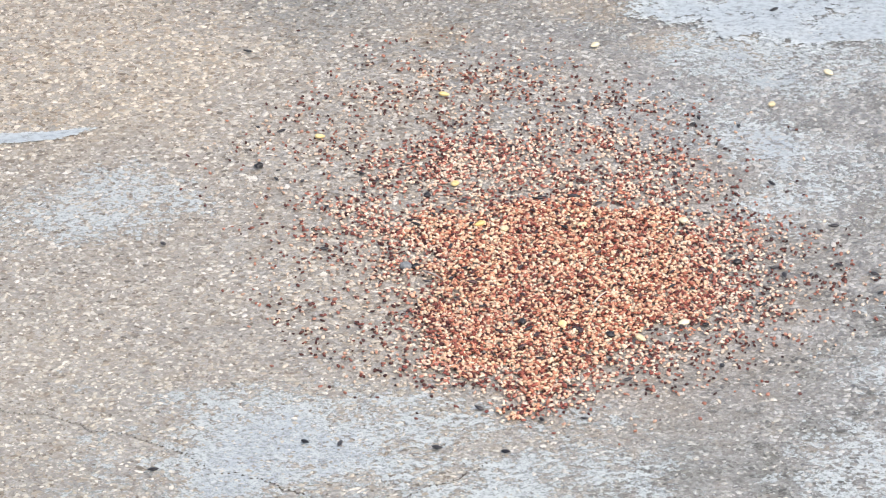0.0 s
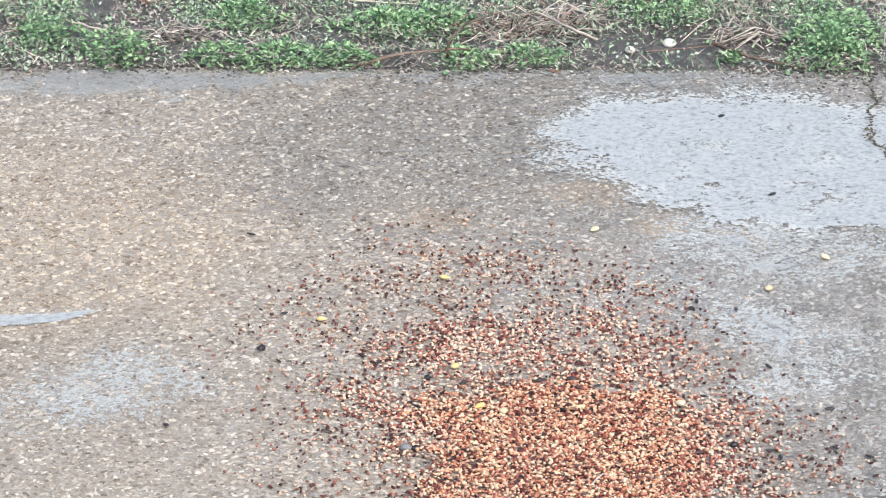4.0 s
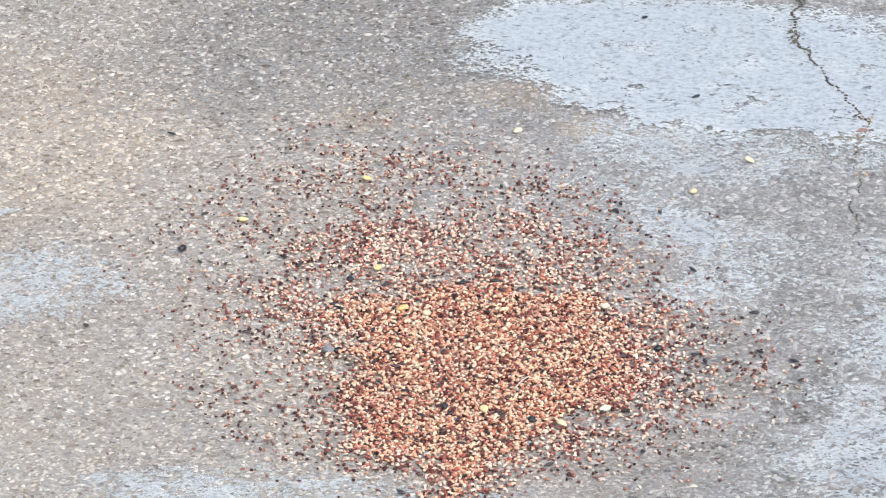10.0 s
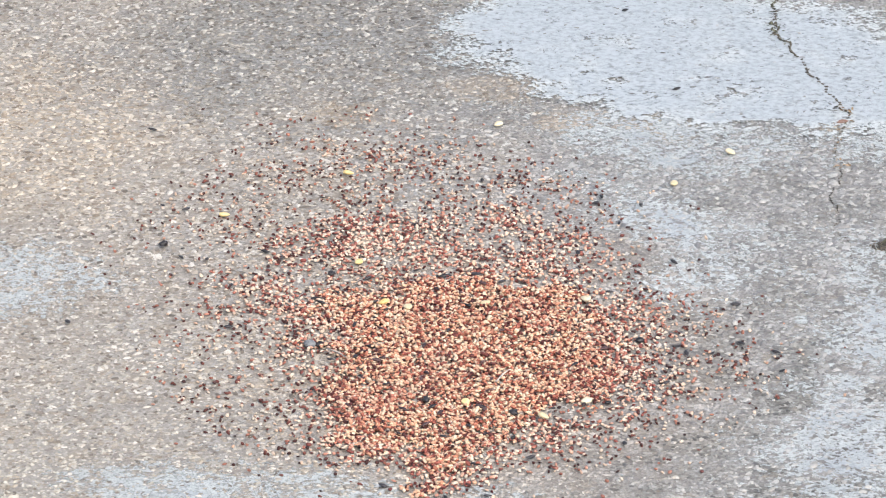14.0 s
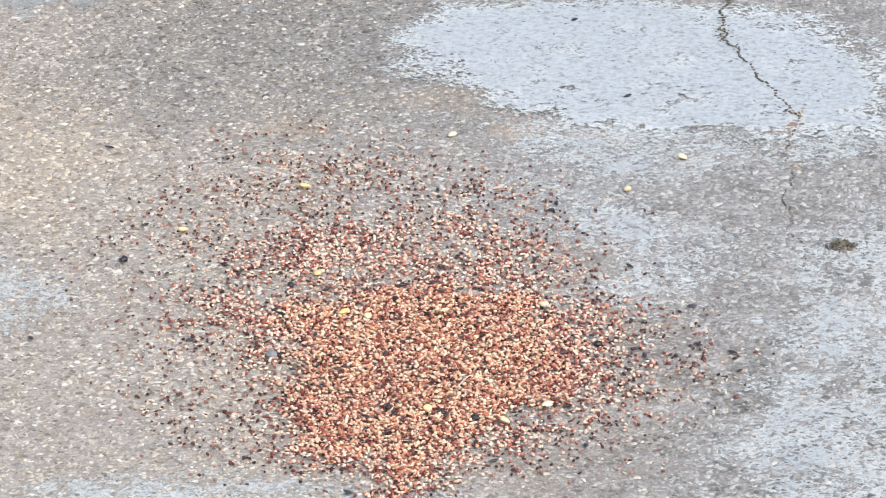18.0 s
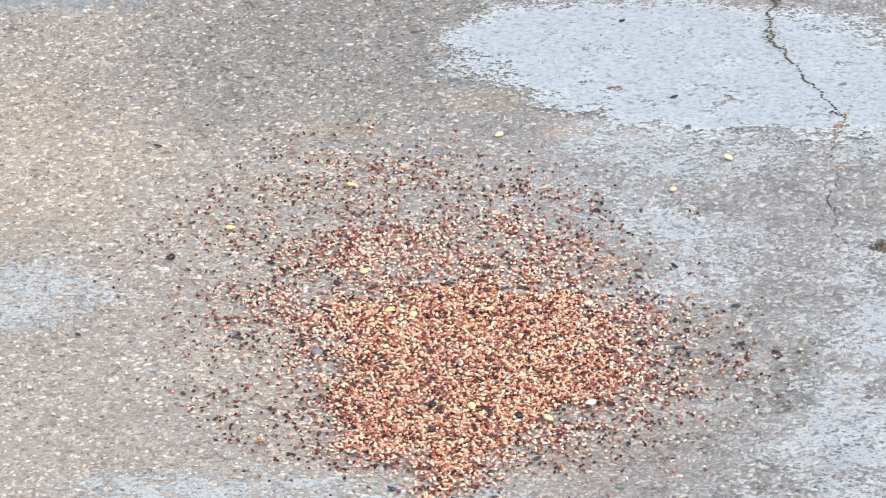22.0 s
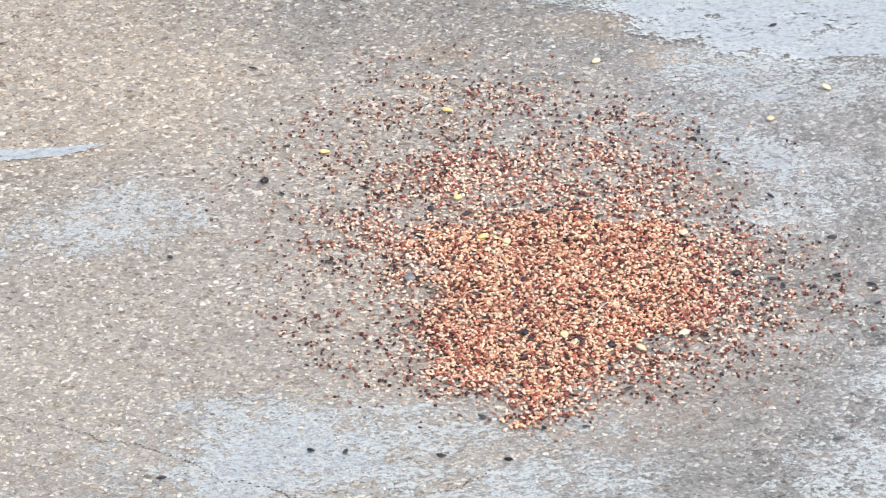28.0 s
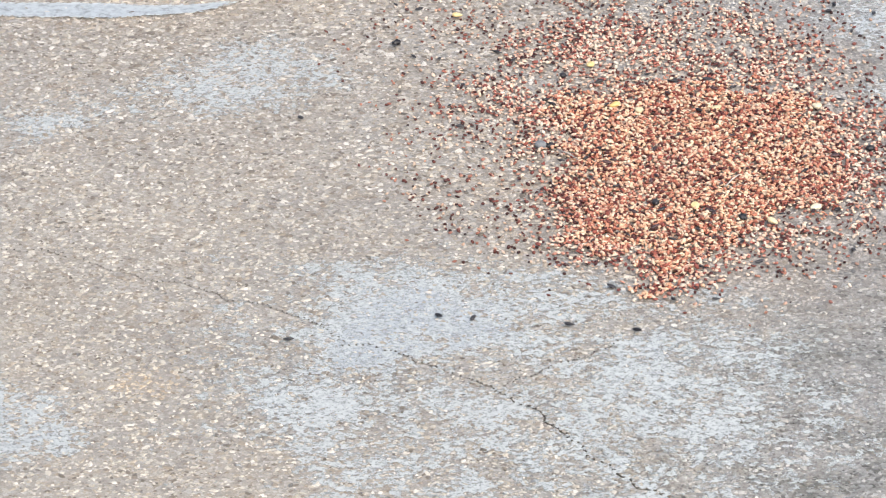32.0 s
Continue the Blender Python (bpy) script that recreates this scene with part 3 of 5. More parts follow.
CRACKS = [
    (0.0034, [(0.606, 6.30), (0.600, 6.213), (0.598, 6.064), (0.587, 5.969), (0.609, 5.926), (0.614, 5.875), (0.637, 5.785), (0.654, 5.707), (0.668, 5.657)]),
    (0.0019, [(0.667, 5.653), (0.653, 5.60), (0.637, 5.526), (0.635, 5.444), (0.618, 5.306)]),
    (0.0014, [(-1.1, 4.60), (-0.712, 4.549), (-0.649, 4.538), (-0.571, 4.50), (-0.474, 4.459), (-0.391, 4.42), (-0.340, 4.385)]),
    (0.0020, [(-0.336, 4.38), (-0.317, 4.362), (-0.297, 4.322), (-0.267, 4.328), (-0.227, 4.305), (-0.188, 4.277), (-0.150, 4.251)]),
    (0.0025, [(-0.147, 4.248), (-0.109, 4.214), (-0.064, 4.157), (-0.026, 4.108), (0.018, 4.041), (0.073, 3.994), (0.16, 3.85)]),
    (0.0014, [(-0.110, 4.236), (-0.072, 4.27), (-0.028, 4.307), (0.016, 4.352)]),
    (0.0012, [(0.618, 5.30), (0.606, 5.24), (0.625, 5.17), (0.618, 5.11)]),
]


def slab():
    rng = np.random.default_rng(3)
    far = [(x, EDGE + 0.008 * noise.fractal(Vector((x * 9, 0.4, 0)), 1.0, 2.0, 3)) for x in np.arange(-3.0, 3.001, 0.02)]
    ring = [(-3.0, -1.0), (3.0, -1.0)] + far[::-1]
    bm = bmesh.new()
    face = bm.faces.new([bm.verts.new((x, y, 0.0)) for x, y in ring])
    made = bmesh.ops.extrude_face_region(bm, geom=[face])
    bmesh.ops.translate(bm, verts=[v for v in made["geom"] if isinstance(v, bmesh.types.BMVert)], vec=(0, 0, -0.1))
    bmesh.ops.recalc_face_normals(bm, faces=bm.faces)
    me = bpy.data.meshes.new("slab_blank")
    bm.to_mesh(me)
    blank = new("slab_blank", me)
    cutters = []
    for wide, line in CRACKS:
        cut = bpy.data.meshes.new("cutter")
        crack_cutter(line, wide, rng).to_mesh(cut)
        cutters.append(new("cutter", cut))
        mod = blank.modifiers.new("cut", "BOOLEAN")
        mod.operation, mod.solver, mod.object = "DIFFERENCE", "EXACT", cutters[-1]
    done = bpy.data.meshes.new_from_object(blank.evaluated_get(bpy.context.evaluated_depsgraph_get()))
    for ob in (blank, *cutters):
        bpy.data.objects.remove(ob)
    done.materials.clear()
    done.materials.append(M_CONCRETE)
    ob = new("patio", done)
    return tagged(ob, "weathered concrete patio slab with exposed aggregate, damp and cracked", "patio", kind="structure")


ground()
patio = slab()


def aggregate():
    """Small stones that stand a little proud of the slab."""
    rng = np.random.default_rng(11)
    n = 150000
    p = np.stack([rng.uniform(-0.95, 0.95, n), rng.uniform(3.75, EDGE - 0.01, n)], 1)
    p = p[np.abs(p[:, 0]) < 0.14 * p[:, 1] + 0.08]
    for _, line in CRACKS:
        for q in jagged(line, np.random.default_rng(5)):
            p = p[np.hypot(*(p - q).T) > 0.0042]
    n = len(p)
    size = np.exp(rng.normal(math.log(0.0025), 0.38, n)).clip(0.0011, 0.0052)
    size *= np.interp(p[:, 1], (4.3, 5.2), (0.78, 1.0)) * np.interp(p[:, 0], (0.25, 0.45), (1.0, 1.25)) ** np.interp(p[:, 1], (5.5, 5.6), (1.0, 0.0))
    sizes = np.stack([size * rng.uniform(0.8, 1.8, n), size * rng.uniform(0.6, 1.1, n), size * rng.uniform(0.22, 0.50, n)], 1)
    disc = [(math.cos(k * math.pi / 3), math.sin(k * math.pi / 3), -0.25) for k in range(6)]
    dome = [(0.55 * math.cos((k + 0.25) * 2 * math.pi / 3), 0.55 * math.sin((k + 0.25) * 2 * math.pi / 3), 0.85) for k in range(3)]
    shape = (np.array(disc + dome), np.array([(0, 1, 6), (1, 2, 6), (2, 7, 6), (2, 3, 7), (3, 4, 7), (4, 8, 7), (4, 5, 8), (5, 0, 8), (0, 6, 8), (6, 7, 8)]))
    big = np.flatnonzero((p[:, 1] < 4.55) & (np.abs(p[:, 0] + 0.1) < 0.5) & (size > 0.0031))[:290]
    stones = []
    for k in range(4):
        stones.append(mesh_of("stone", shape[0] * (1 + 0.1 * rng.standard_normal((9, 1))), shape[1], M_STONE))
    for k, i in enumerate(big):
        ob = new("stone", stones[k % 4])
        ob.parent = patio
        ob.matrix_basis = pose(p[i, 0], p[i, 1], 0, 0, 0, rng.uniform(0, 360)) @ Matrix.Diagonal((*sizes[i], 1))
    p, sizes = np.delete(p, big, 0), np.delete(sizes, big, 0)
    n = len(p)
    v, f = strew(shape, np.c_[p, np.zeros(n)], sizes, turns(rng.uniform(0, 6.3, n), rng.normal(0, 0.1, n), rng.normal(0, 0.1, n)), rng, 0.2)
    under("aggregate_stones", mesh_of("aggregate_stones", v, f, M_AGGREGATE), patio, "tan, cream and grey stones set in concrete", "stuff")


def shore(outline, gx, gy):
    """How far inside an outline each point of a grid lies, in metres; less than nothing outside."""
    far = np.full(gx.shape, 9.0)
    for (ax, ay), (bx, by) in zip(outline, outline[1:] + outline[:1]):
        dx, dy = bx - ax, by - ay
        s = (((gx - ax) * dx + (gy - ay) * dy) / (dx * dx + dy * dy)).clip(0, 1)
        far = np.minimum(far, np.hypot(gx - ax - s * dx, gy - ay - s * dy))
    within = inside(outline, np.stack([gx.ravel(), gy.ravel()], 1)).reshape(gx.shape)
    return np.where(within, far, -far)


def puddle(label, sheen_mix, rag, deep, outline, seed, fade=0.05, wobble=0.5, rise=0.0006, bare=()):
    """A film over the slab, thinning out towards its outline over a width of fade."""
    xs = np.arange(min(p[0] for p in outline) - fade, max(p[0] for p in outline) + fade, 0.005)
    ys = np.arange(min(p[1] for p in outline) - fade, min(max(p[1] for p in outline) + fade, EDGE - 0.012), 0.005)
    gx, gy = np.meshgrid(xs, ys)
    field = (shore(outline, gx, gy) / fade).clip(-1.5, 1.0)
    for bx, by, a, b in bare:  # where stained concrete stands clear of the water
        field -= 1.1 * np.exp(-(((gx - bx) / a) ** 2 + ((gy - by) / b) ** 2))
    places = np.stack([gx.ravel(), gy.ravel()], 1)
    rough = (wavy(places, 9.0, seed) * 0.6 + wavy(places, 26.0, seed + 20) * 0.4).reshape(gx.shape)
    field = (field + (rough - 0.5) * 2.6 * wobble) * deep
    w = len(xs)
    keep = {}
    quads, verts, depth = [], [], []

    def index(j, i):
        if (j, i) not in keep:
            keep[(j, i)] = len(verts)
            verts.append((xs[i], ys[j], rise + 0.00003 * seed))
            depth.append(field[j, i])
        return keep[(j, i)]

    for j in range(len(ys) - 1):
        for i in range(w - 1):
            if field[j : j + 2, i : i + 2].min() > -0.8:
                quads.append((index(j, i), index(j, i + 1), index(j + 1, i + 1), index(j + 1, i)))
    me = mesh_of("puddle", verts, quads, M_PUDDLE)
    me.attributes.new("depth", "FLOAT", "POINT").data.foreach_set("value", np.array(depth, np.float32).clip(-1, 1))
    me.attributes.new("sheen_mix", "FLOAT", "POINT").data.foreach_set("value", np.full(len(verts), sheen_mix, np.float32))
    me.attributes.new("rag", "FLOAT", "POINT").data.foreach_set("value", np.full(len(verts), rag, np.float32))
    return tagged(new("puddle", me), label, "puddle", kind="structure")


# Wet films; their paleness is sky reflection put into the base colour.
puddle("broad puddle with painted pale sky sheen on the concrete beside the lawn", 1.0, 3.0, 1.0,
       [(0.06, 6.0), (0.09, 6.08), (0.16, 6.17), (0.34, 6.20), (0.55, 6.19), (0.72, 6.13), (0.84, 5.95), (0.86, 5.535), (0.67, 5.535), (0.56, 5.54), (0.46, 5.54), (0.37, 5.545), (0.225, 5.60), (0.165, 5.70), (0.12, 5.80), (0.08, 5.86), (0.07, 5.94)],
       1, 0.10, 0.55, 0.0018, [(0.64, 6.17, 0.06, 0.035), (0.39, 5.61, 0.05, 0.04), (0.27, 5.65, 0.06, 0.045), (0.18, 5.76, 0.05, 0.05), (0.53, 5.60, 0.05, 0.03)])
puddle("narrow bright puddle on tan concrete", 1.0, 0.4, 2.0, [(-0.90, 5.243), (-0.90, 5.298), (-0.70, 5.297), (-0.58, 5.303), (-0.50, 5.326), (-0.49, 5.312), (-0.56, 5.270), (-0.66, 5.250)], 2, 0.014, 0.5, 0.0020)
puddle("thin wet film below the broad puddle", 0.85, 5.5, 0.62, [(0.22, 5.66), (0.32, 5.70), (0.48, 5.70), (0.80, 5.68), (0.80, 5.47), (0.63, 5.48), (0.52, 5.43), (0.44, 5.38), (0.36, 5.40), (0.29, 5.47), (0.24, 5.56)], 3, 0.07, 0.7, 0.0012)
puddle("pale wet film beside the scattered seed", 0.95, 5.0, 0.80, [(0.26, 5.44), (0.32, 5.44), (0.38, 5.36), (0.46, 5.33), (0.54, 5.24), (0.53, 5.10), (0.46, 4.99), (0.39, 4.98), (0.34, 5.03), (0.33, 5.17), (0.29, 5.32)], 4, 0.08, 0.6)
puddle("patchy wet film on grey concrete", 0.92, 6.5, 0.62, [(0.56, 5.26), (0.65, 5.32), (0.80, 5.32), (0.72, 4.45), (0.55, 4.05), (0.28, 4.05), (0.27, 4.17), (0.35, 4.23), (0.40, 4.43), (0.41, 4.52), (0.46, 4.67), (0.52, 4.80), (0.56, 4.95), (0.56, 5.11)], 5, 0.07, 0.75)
puddle("puddle with painted pale sky sheen, crossed by a hairline crack", 0.97, 5.5, 1.0, [(-0.305, 4.514), (-0.226, 4.541), (-0.10, 4.545), (-0.05, 4.49), (-0.035, 4.42), (-0.05, 4.35), (-0.08, 4.311), (-0.124, 4.281), (-0.186, 4.247), (-0.248, 4.21), (-0.31, 4.175), (-0.36, 4.14), (-0.40, 4.16), (-0.405, 4.25), (-0.37, 4.34), (-0.34, 4.44)], 6, 0.085, 0.55)
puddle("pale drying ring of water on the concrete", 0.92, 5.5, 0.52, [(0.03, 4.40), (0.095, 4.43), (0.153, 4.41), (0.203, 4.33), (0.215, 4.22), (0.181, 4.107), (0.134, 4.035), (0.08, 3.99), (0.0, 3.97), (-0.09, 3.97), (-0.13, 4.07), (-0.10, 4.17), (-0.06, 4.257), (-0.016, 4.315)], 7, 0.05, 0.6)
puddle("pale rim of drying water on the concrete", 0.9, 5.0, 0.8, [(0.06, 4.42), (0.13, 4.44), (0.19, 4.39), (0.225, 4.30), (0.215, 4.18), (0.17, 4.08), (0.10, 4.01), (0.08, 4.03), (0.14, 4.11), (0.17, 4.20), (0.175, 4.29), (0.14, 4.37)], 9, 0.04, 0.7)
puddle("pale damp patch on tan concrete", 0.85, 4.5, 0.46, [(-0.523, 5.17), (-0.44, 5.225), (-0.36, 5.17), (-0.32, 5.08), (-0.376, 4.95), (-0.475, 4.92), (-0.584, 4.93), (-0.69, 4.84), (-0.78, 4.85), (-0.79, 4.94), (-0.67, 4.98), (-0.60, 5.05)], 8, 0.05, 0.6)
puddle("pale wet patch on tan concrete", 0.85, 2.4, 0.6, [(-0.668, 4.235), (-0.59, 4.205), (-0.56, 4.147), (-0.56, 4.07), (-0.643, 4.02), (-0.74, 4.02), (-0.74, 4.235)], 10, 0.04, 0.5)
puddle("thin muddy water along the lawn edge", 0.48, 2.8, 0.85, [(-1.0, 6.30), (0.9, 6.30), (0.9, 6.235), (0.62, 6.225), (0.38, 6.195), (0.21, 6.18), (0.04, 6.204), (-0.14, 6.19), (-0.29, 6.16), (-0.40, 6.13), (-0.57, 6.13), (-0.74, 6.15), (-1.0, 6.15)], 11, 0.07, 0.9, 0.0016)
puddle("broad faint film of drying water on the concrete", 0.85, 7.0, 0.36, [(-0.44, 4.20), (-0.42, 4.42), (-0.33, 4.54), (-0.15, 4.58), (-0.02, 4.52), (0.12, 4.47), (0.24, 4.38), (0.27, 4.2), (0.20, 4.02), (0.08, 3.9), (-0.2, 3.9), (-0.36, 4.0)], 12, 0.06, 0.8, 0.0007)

# ---- bird seed ----
HEAP = [(-0.058, 5.035), (-0.060, 4.904), (-0.056, 4.771), (-0.045, 4.643), (-0.010, 4.585), (0.045, 4.55), (0.075, 4.49), (0.10, 4.515), (0.145, 4.565), (0.195, 4.63), (0.245, 4.68), (0.268, 4.73), (0.275, 4.80), (0.288, 4.88), (0.290, 4.985), (0.255, 5.035), (0.205, 5.055), (0.14, 5.081), (0.045, 5.067), (-0.015, 5.042)]
SPREAD = [(-0.154, 5.082), (-0.142, 5.211), (-0.067, 5.275), (0.055, 5.29), (0.205, 5.305), (0.275, 5.22), (0.30, 5.09), (0.345, 5.04), (0.372, 4.95), (0.362, 4.76), (0.306, 4.662), (0.213, 4.587), (0.124, 4.545), (0.101, 4.464), (0.055, 4.473), (0.016, 4.526), (-0.070, 4.575), (-0.088, 4.739), (-0.115, 4.906), (-0.203, 4.977), (-0.205, 5.066)]
STRAY = [(-0.34, 5.275), (-0.239, 5.449), (-0.164, 5.592), (-0.036, 5.641), (0.076, 5.615), (0.192, 5.516), (0.306, 5.43), (0.346, 5.309), (0.34, 5.157), (0.39, 5.064), (0.464, 4.99), (0.509, 4.85), (0.491, 4.735), (0.403, 4.674), (0.36, 4.552), (0.256, 4.51), (0.188, 4.468), (0.094, 4.442), (-0.011, 4.49), (-0.091, 4.537), (-0.215, 4.648), (-0.278, 4.877), (-0.30, 5.051)]
VEIL = [(-0.24, 5.25), (-0.17, 5.45), (-0.06, 5.53), (0.08, 5.54), (0.20, 5.47), (0.29, 5.36), (0.26, 5.20), (0.085, 5.26), (-0.10, 5.26), (-0.17, 5.15)]
SKIRT = [(-0.22, 5.0), (-0.09, 4.95), (-0.085, 4.645), (0.0, 4.53), (-0.10, 4.54), (-0.235, 4.70)]
FLANK = [(0.28, 4.72), (0.36, 5.03), (0.45, 4.97), (0.47, 4.81), (0.41, 4.70), (0.32, 4.60), (0.22, 4.53), (0.20, 4.58)]


def grain(poly, count, clump, lift, rng, fray=0.022):
    """Places of seeds in a polygon, its rim frayed and its cover uneven."""
    lo, hi = np.min(poly, 0) - 2 * fray, np.max(poly, 0) + 2 * fray
    p = rng.uniform(lo, hi, (count * 5, 2))
    p = p[inside(poly, p + rng.normal(0, fray, p.shape))]
    w = wavy(p, 14.0, clump[1])
    p = p[rng.uniform(0, 1, len(p)) < np.clip((w - 0.5) * clump[0] + 0.62, 0.03, 1)][:count]
    return np.c_[p, np.abs(rng.normal(0, lift, len(p)))]


def heaped(count, rng, edge, lift):
    """Places of seeds in the heap, thinning out in uneven tongues across its outline."""
    p = rng.uniform(np.min(HEAP, 0) - 0.06, np.max(HEAP, 0) + 0.06, (count * 4, 2))
    depth = shore(HEAP, p[:, 0], p[:, 1]) - edge + (wavy(p, 16.0, 1) - 0.5) * 0.10 + (wavy(p, 45.0, 4) - 0.5) * 0.05
    p = p[rng.uniform(0, 1, len(p)) < np.clip(depth / 0.05 + 0.35, 0, 1)][:count]
    return np.c_[p, np.abs(rng.normal(0, lift, len(p)))]


def seeds():
    rng = np.random.default_rng(21)
    pile = heaped(9600, rng, 0.006, 0.0032)
    under_layer = heaped(4200, rng, 0.010, 0.0)
    ring = grain(SPREAD, 8300, (1.5, 2), 0.0008, rng, 0.022)
    ring = ring[shore(HEAP, ring[:, 0], ring[:, 1]) < 0.034]
    spread = np.concatenate([ring, under_layer])
    stray = grain(STRAY, 2300, (2.0, 3), 0.0, rng, 0.045)
    single = stray[:290]
    stray = np.concatenate([stray[290:], grain(VEIL, 850, (1.8, 5), 0.0, rng, 0.03), grain(SKIRT, 330, (1.2, 6), 0.0, rng, 0.03), grain(FLANK, 430, (1.5, 8), 0.0, rng, 0.03)])
    front = np.flatnonzero(pile[:, 1] < 4.80)
    chosen = rng.permutation(front)[:290]
    loose_ones, pile = pile[chosen], np.delete(pile, chosen, 0)
    root = tagged(new("seed_heap"), "heap of cream, orange and red-brown bird seed on concrete", "bird seed")
    root.location = (0.13, 4.87, 0.0)
    for name, places, mat, shrink in (("grain_mass", pile, M_MILO, 1.0), ("thin_grain", spread, M_THIN, 0.97), ("stray_seed", stray, M_LOOSE, 0.88)):
        n = len(places)
        size = rng.uniform(0.0018, 0.0029, n) * shrink
        sizes = np.stack([size * rng.uniform(1.0, 1.75, n), size * rng.uniform(0.8, 1.1, n), size * rng.uniform(0.5, 0.8, n)], 1)
        places[:, 2] += sizes[:, 2] * 0.9 + 0.0012
        v, f = strew(ball(), places, sizes, turns(rng.uniform(0, 6.3, n), rng.normal(0, 0.35, n), rng.normal(0, 0.4, n)), rng, 0.09)
        if name != "stray_seed":
            under(name, mesh_of(name, v - np.array(root.location), f, mat), root, kind="stuff")
        else:
            tagged(new(name, mesh_of(name, v, f, mat)), "stray dark red and cream seeds scattered over concrete", "bird seed", kind="stuff")
    kernels = []
    for k in range(4):
        v, f = ball()
        kernels.append(mesh_of("grain", v * (rng.uniform(1.1, 1.6), 0.95, 0.65) * (1 + 0.08 * rng.standard_normal((len(v), 1))), f, M_GRAIN))
    for k, (x, y, z) in enumerate(loose_ones):
        ob = new("grain", kernels[k % 4])
        ob.parent = root
        size = rng.uniform(0.0018, 0.0029)
        ob.matrix_basis = pose(x - 0.13, y - 4.87, z + size * 0.65 + 0.0012, rng.normal(0, 20), rng.normal(0, 20), rng.uniform(0, 360)) @ Matrix.Scale(size, 4)
    bodies = []
    for k in range(3):
        v, f = ball()
        bodies.append(mesh_of("sorghum_seed", v * (1.2, 0.95, 0.72) * (1 + 0.07 * rng.standard_normal((len(v), 1))), f, M_SINGLE))
    for k, (x, y, z) in enumerate(single):
        ob = new("sorghum_seed", bodies[k % 3])
        size = rng.uniform(0.0018, 0.0028)
        ob.matrix_world = pose(x, y, 0.0007 + size * 0.7, rng.normal(0, 15), rng.normal(0, 15), rng.uniform(0, 360)) @ Matrix.Scale(size, 4)
        tagged(ob, "small rounded grain lying loose on the concrete", "seed", "loose grains round the heap")


aggregate()
seeds()

# ---- lawn ----
LEAF = (np.array([(0, 0, 0), (0.28, 0.26, 0.10), (0.70, 0.27, 0.12), (1, 0, 0.02), (0.70, -0.27, 0.12), (0.28, -0.26, 0.10), (0.5, 0, -0.04)], float), np.array([(0, 6, 1), (1, 6, 2), (2, 6, 3), (3, 6, 4), (4, 6, 5), (5, 6, 0)]))


def blade_shape(curl):
    """A narrow leaf of length 1 that bends over by curl."""
    verts, tris = [], []
    for i in range(4):
        s = i / 4
        w = 0.5 * (1 - s * 0.75)
        verts += [(s * math.cos(curl * s), -w, s * math.sin(curl) * (1 - 0.5 * s)), (s * math.cos(curl * s), w, s * math.sin(curl) * (1 - 0.5 * s))]
    verts.append((math.cos(curl), 0, math.sin(curl) * 0.5))
    for i in range(3):
        tris += [(2 * i, 2 * i + 1, 2 * i + 3), (2 * i, 2 * i + 3, 2 * i + 2)]
    tris.append((6, 7, 8))
    return np.array(verts, float), np.array(tris)


# Where the lawn is green (x, y, half-width, half-length), and where soil lies bare.
GREEN = [(-0.78, 7.0, 0.06, 0.07), (-0.56, 6.91, 0.04, 0.08), (-0.33, 7.05, 0.13, 0.15), (-0.45, 7.08, 0.05, 0.11), (-0.70, 6.5, 0.08, 0.11), (-0.41, 6.52, 0.09, 0.11), (-0.13, 6.49, 0.14, 0.11), (-0.04, 6.83, 0.06, 0.08), (0.02, 7.05, 0.04, 0.05), (0.08, 6.74, 0.08, 0.06),
         (0.46, 6.98, 0.08, 0.19), (0.5, 6.89, 0.09, 0.08), (0.3, 6.89, 0.05, 0.05), (0.34, 6.66, 0.06, 0.04), (0.3, 6.50, 0.10, 0.07), (0.54, 6.47, 0.07, 0.14), (0.42, 6.66, 0.05, 0.09), (0.16, 7.18, 0.05, 0.1), (-0.55, 7.1, 0.04, 0.04), (0.72, 7.16, 0.10, 0.10), (0.42, 7.22, 0.12, 0.08)]
BARE = [(0.33, 6.36, 0.21, 0.095), (-0.61, 6.53, 0.05, 0.07), (-0.64, 6.41, 0.08, 0.05), (0.31, 7.01, 0.05, 0.06), (0.55, 7.05, 0.035, 0.035), (-0.27, 6.76, 0.035, 0.04), (-0.43, 7.15, 0.05, 0.04), (-0.66, 7.17, 0.05, 0.04), (0.61, 7.24, 0.06, 0.04), (0.02, 6.61, 0.07, 0.03), (-0.22, 6.41, 0.06, 0.04),
        (0.62, 6.54, 0.03, 0.06), (-0.59, 7.15, 0.06, 0.03), (-0.15, 6.64, 0.07, 0.025), (-0.03, 6.37, 0.08, 0.03), (0.70, 6.36, 0.07, 0.05), (-0.78, 6.44, 0.05, 0.05), (-0.46, 6.38, 0.05, 0.05)]
RUSTY = [(-0.54, 6.58, 0.07, 0.07), (-0.51, 7.02, 0.06, 0.08), (0.44, 6.79, 0.10, 0.06), (0.35, 7.11, 0.09, 0.06), (0.63, 6.95, 0.09, 0.06), (0.01, 7.23, 0.05, 0.07), (-0.16, 6.70, 0.08, 0.06), (-0.36, 6.8, 0.10, 0.09), (0.5, 6.68, 0.06, 0.04), (0.06, 6.43, 0.14, 0.05), (-0.06, 6.99, 0.08, 0.05), (0.28, 6.72, 0.08, 0.04), (-0.77, 6.41, 0.06, 0.07), (-0.20, 7.22, 0.08, 0.04), (0.10, 6.95, 0.06, 0.05)]


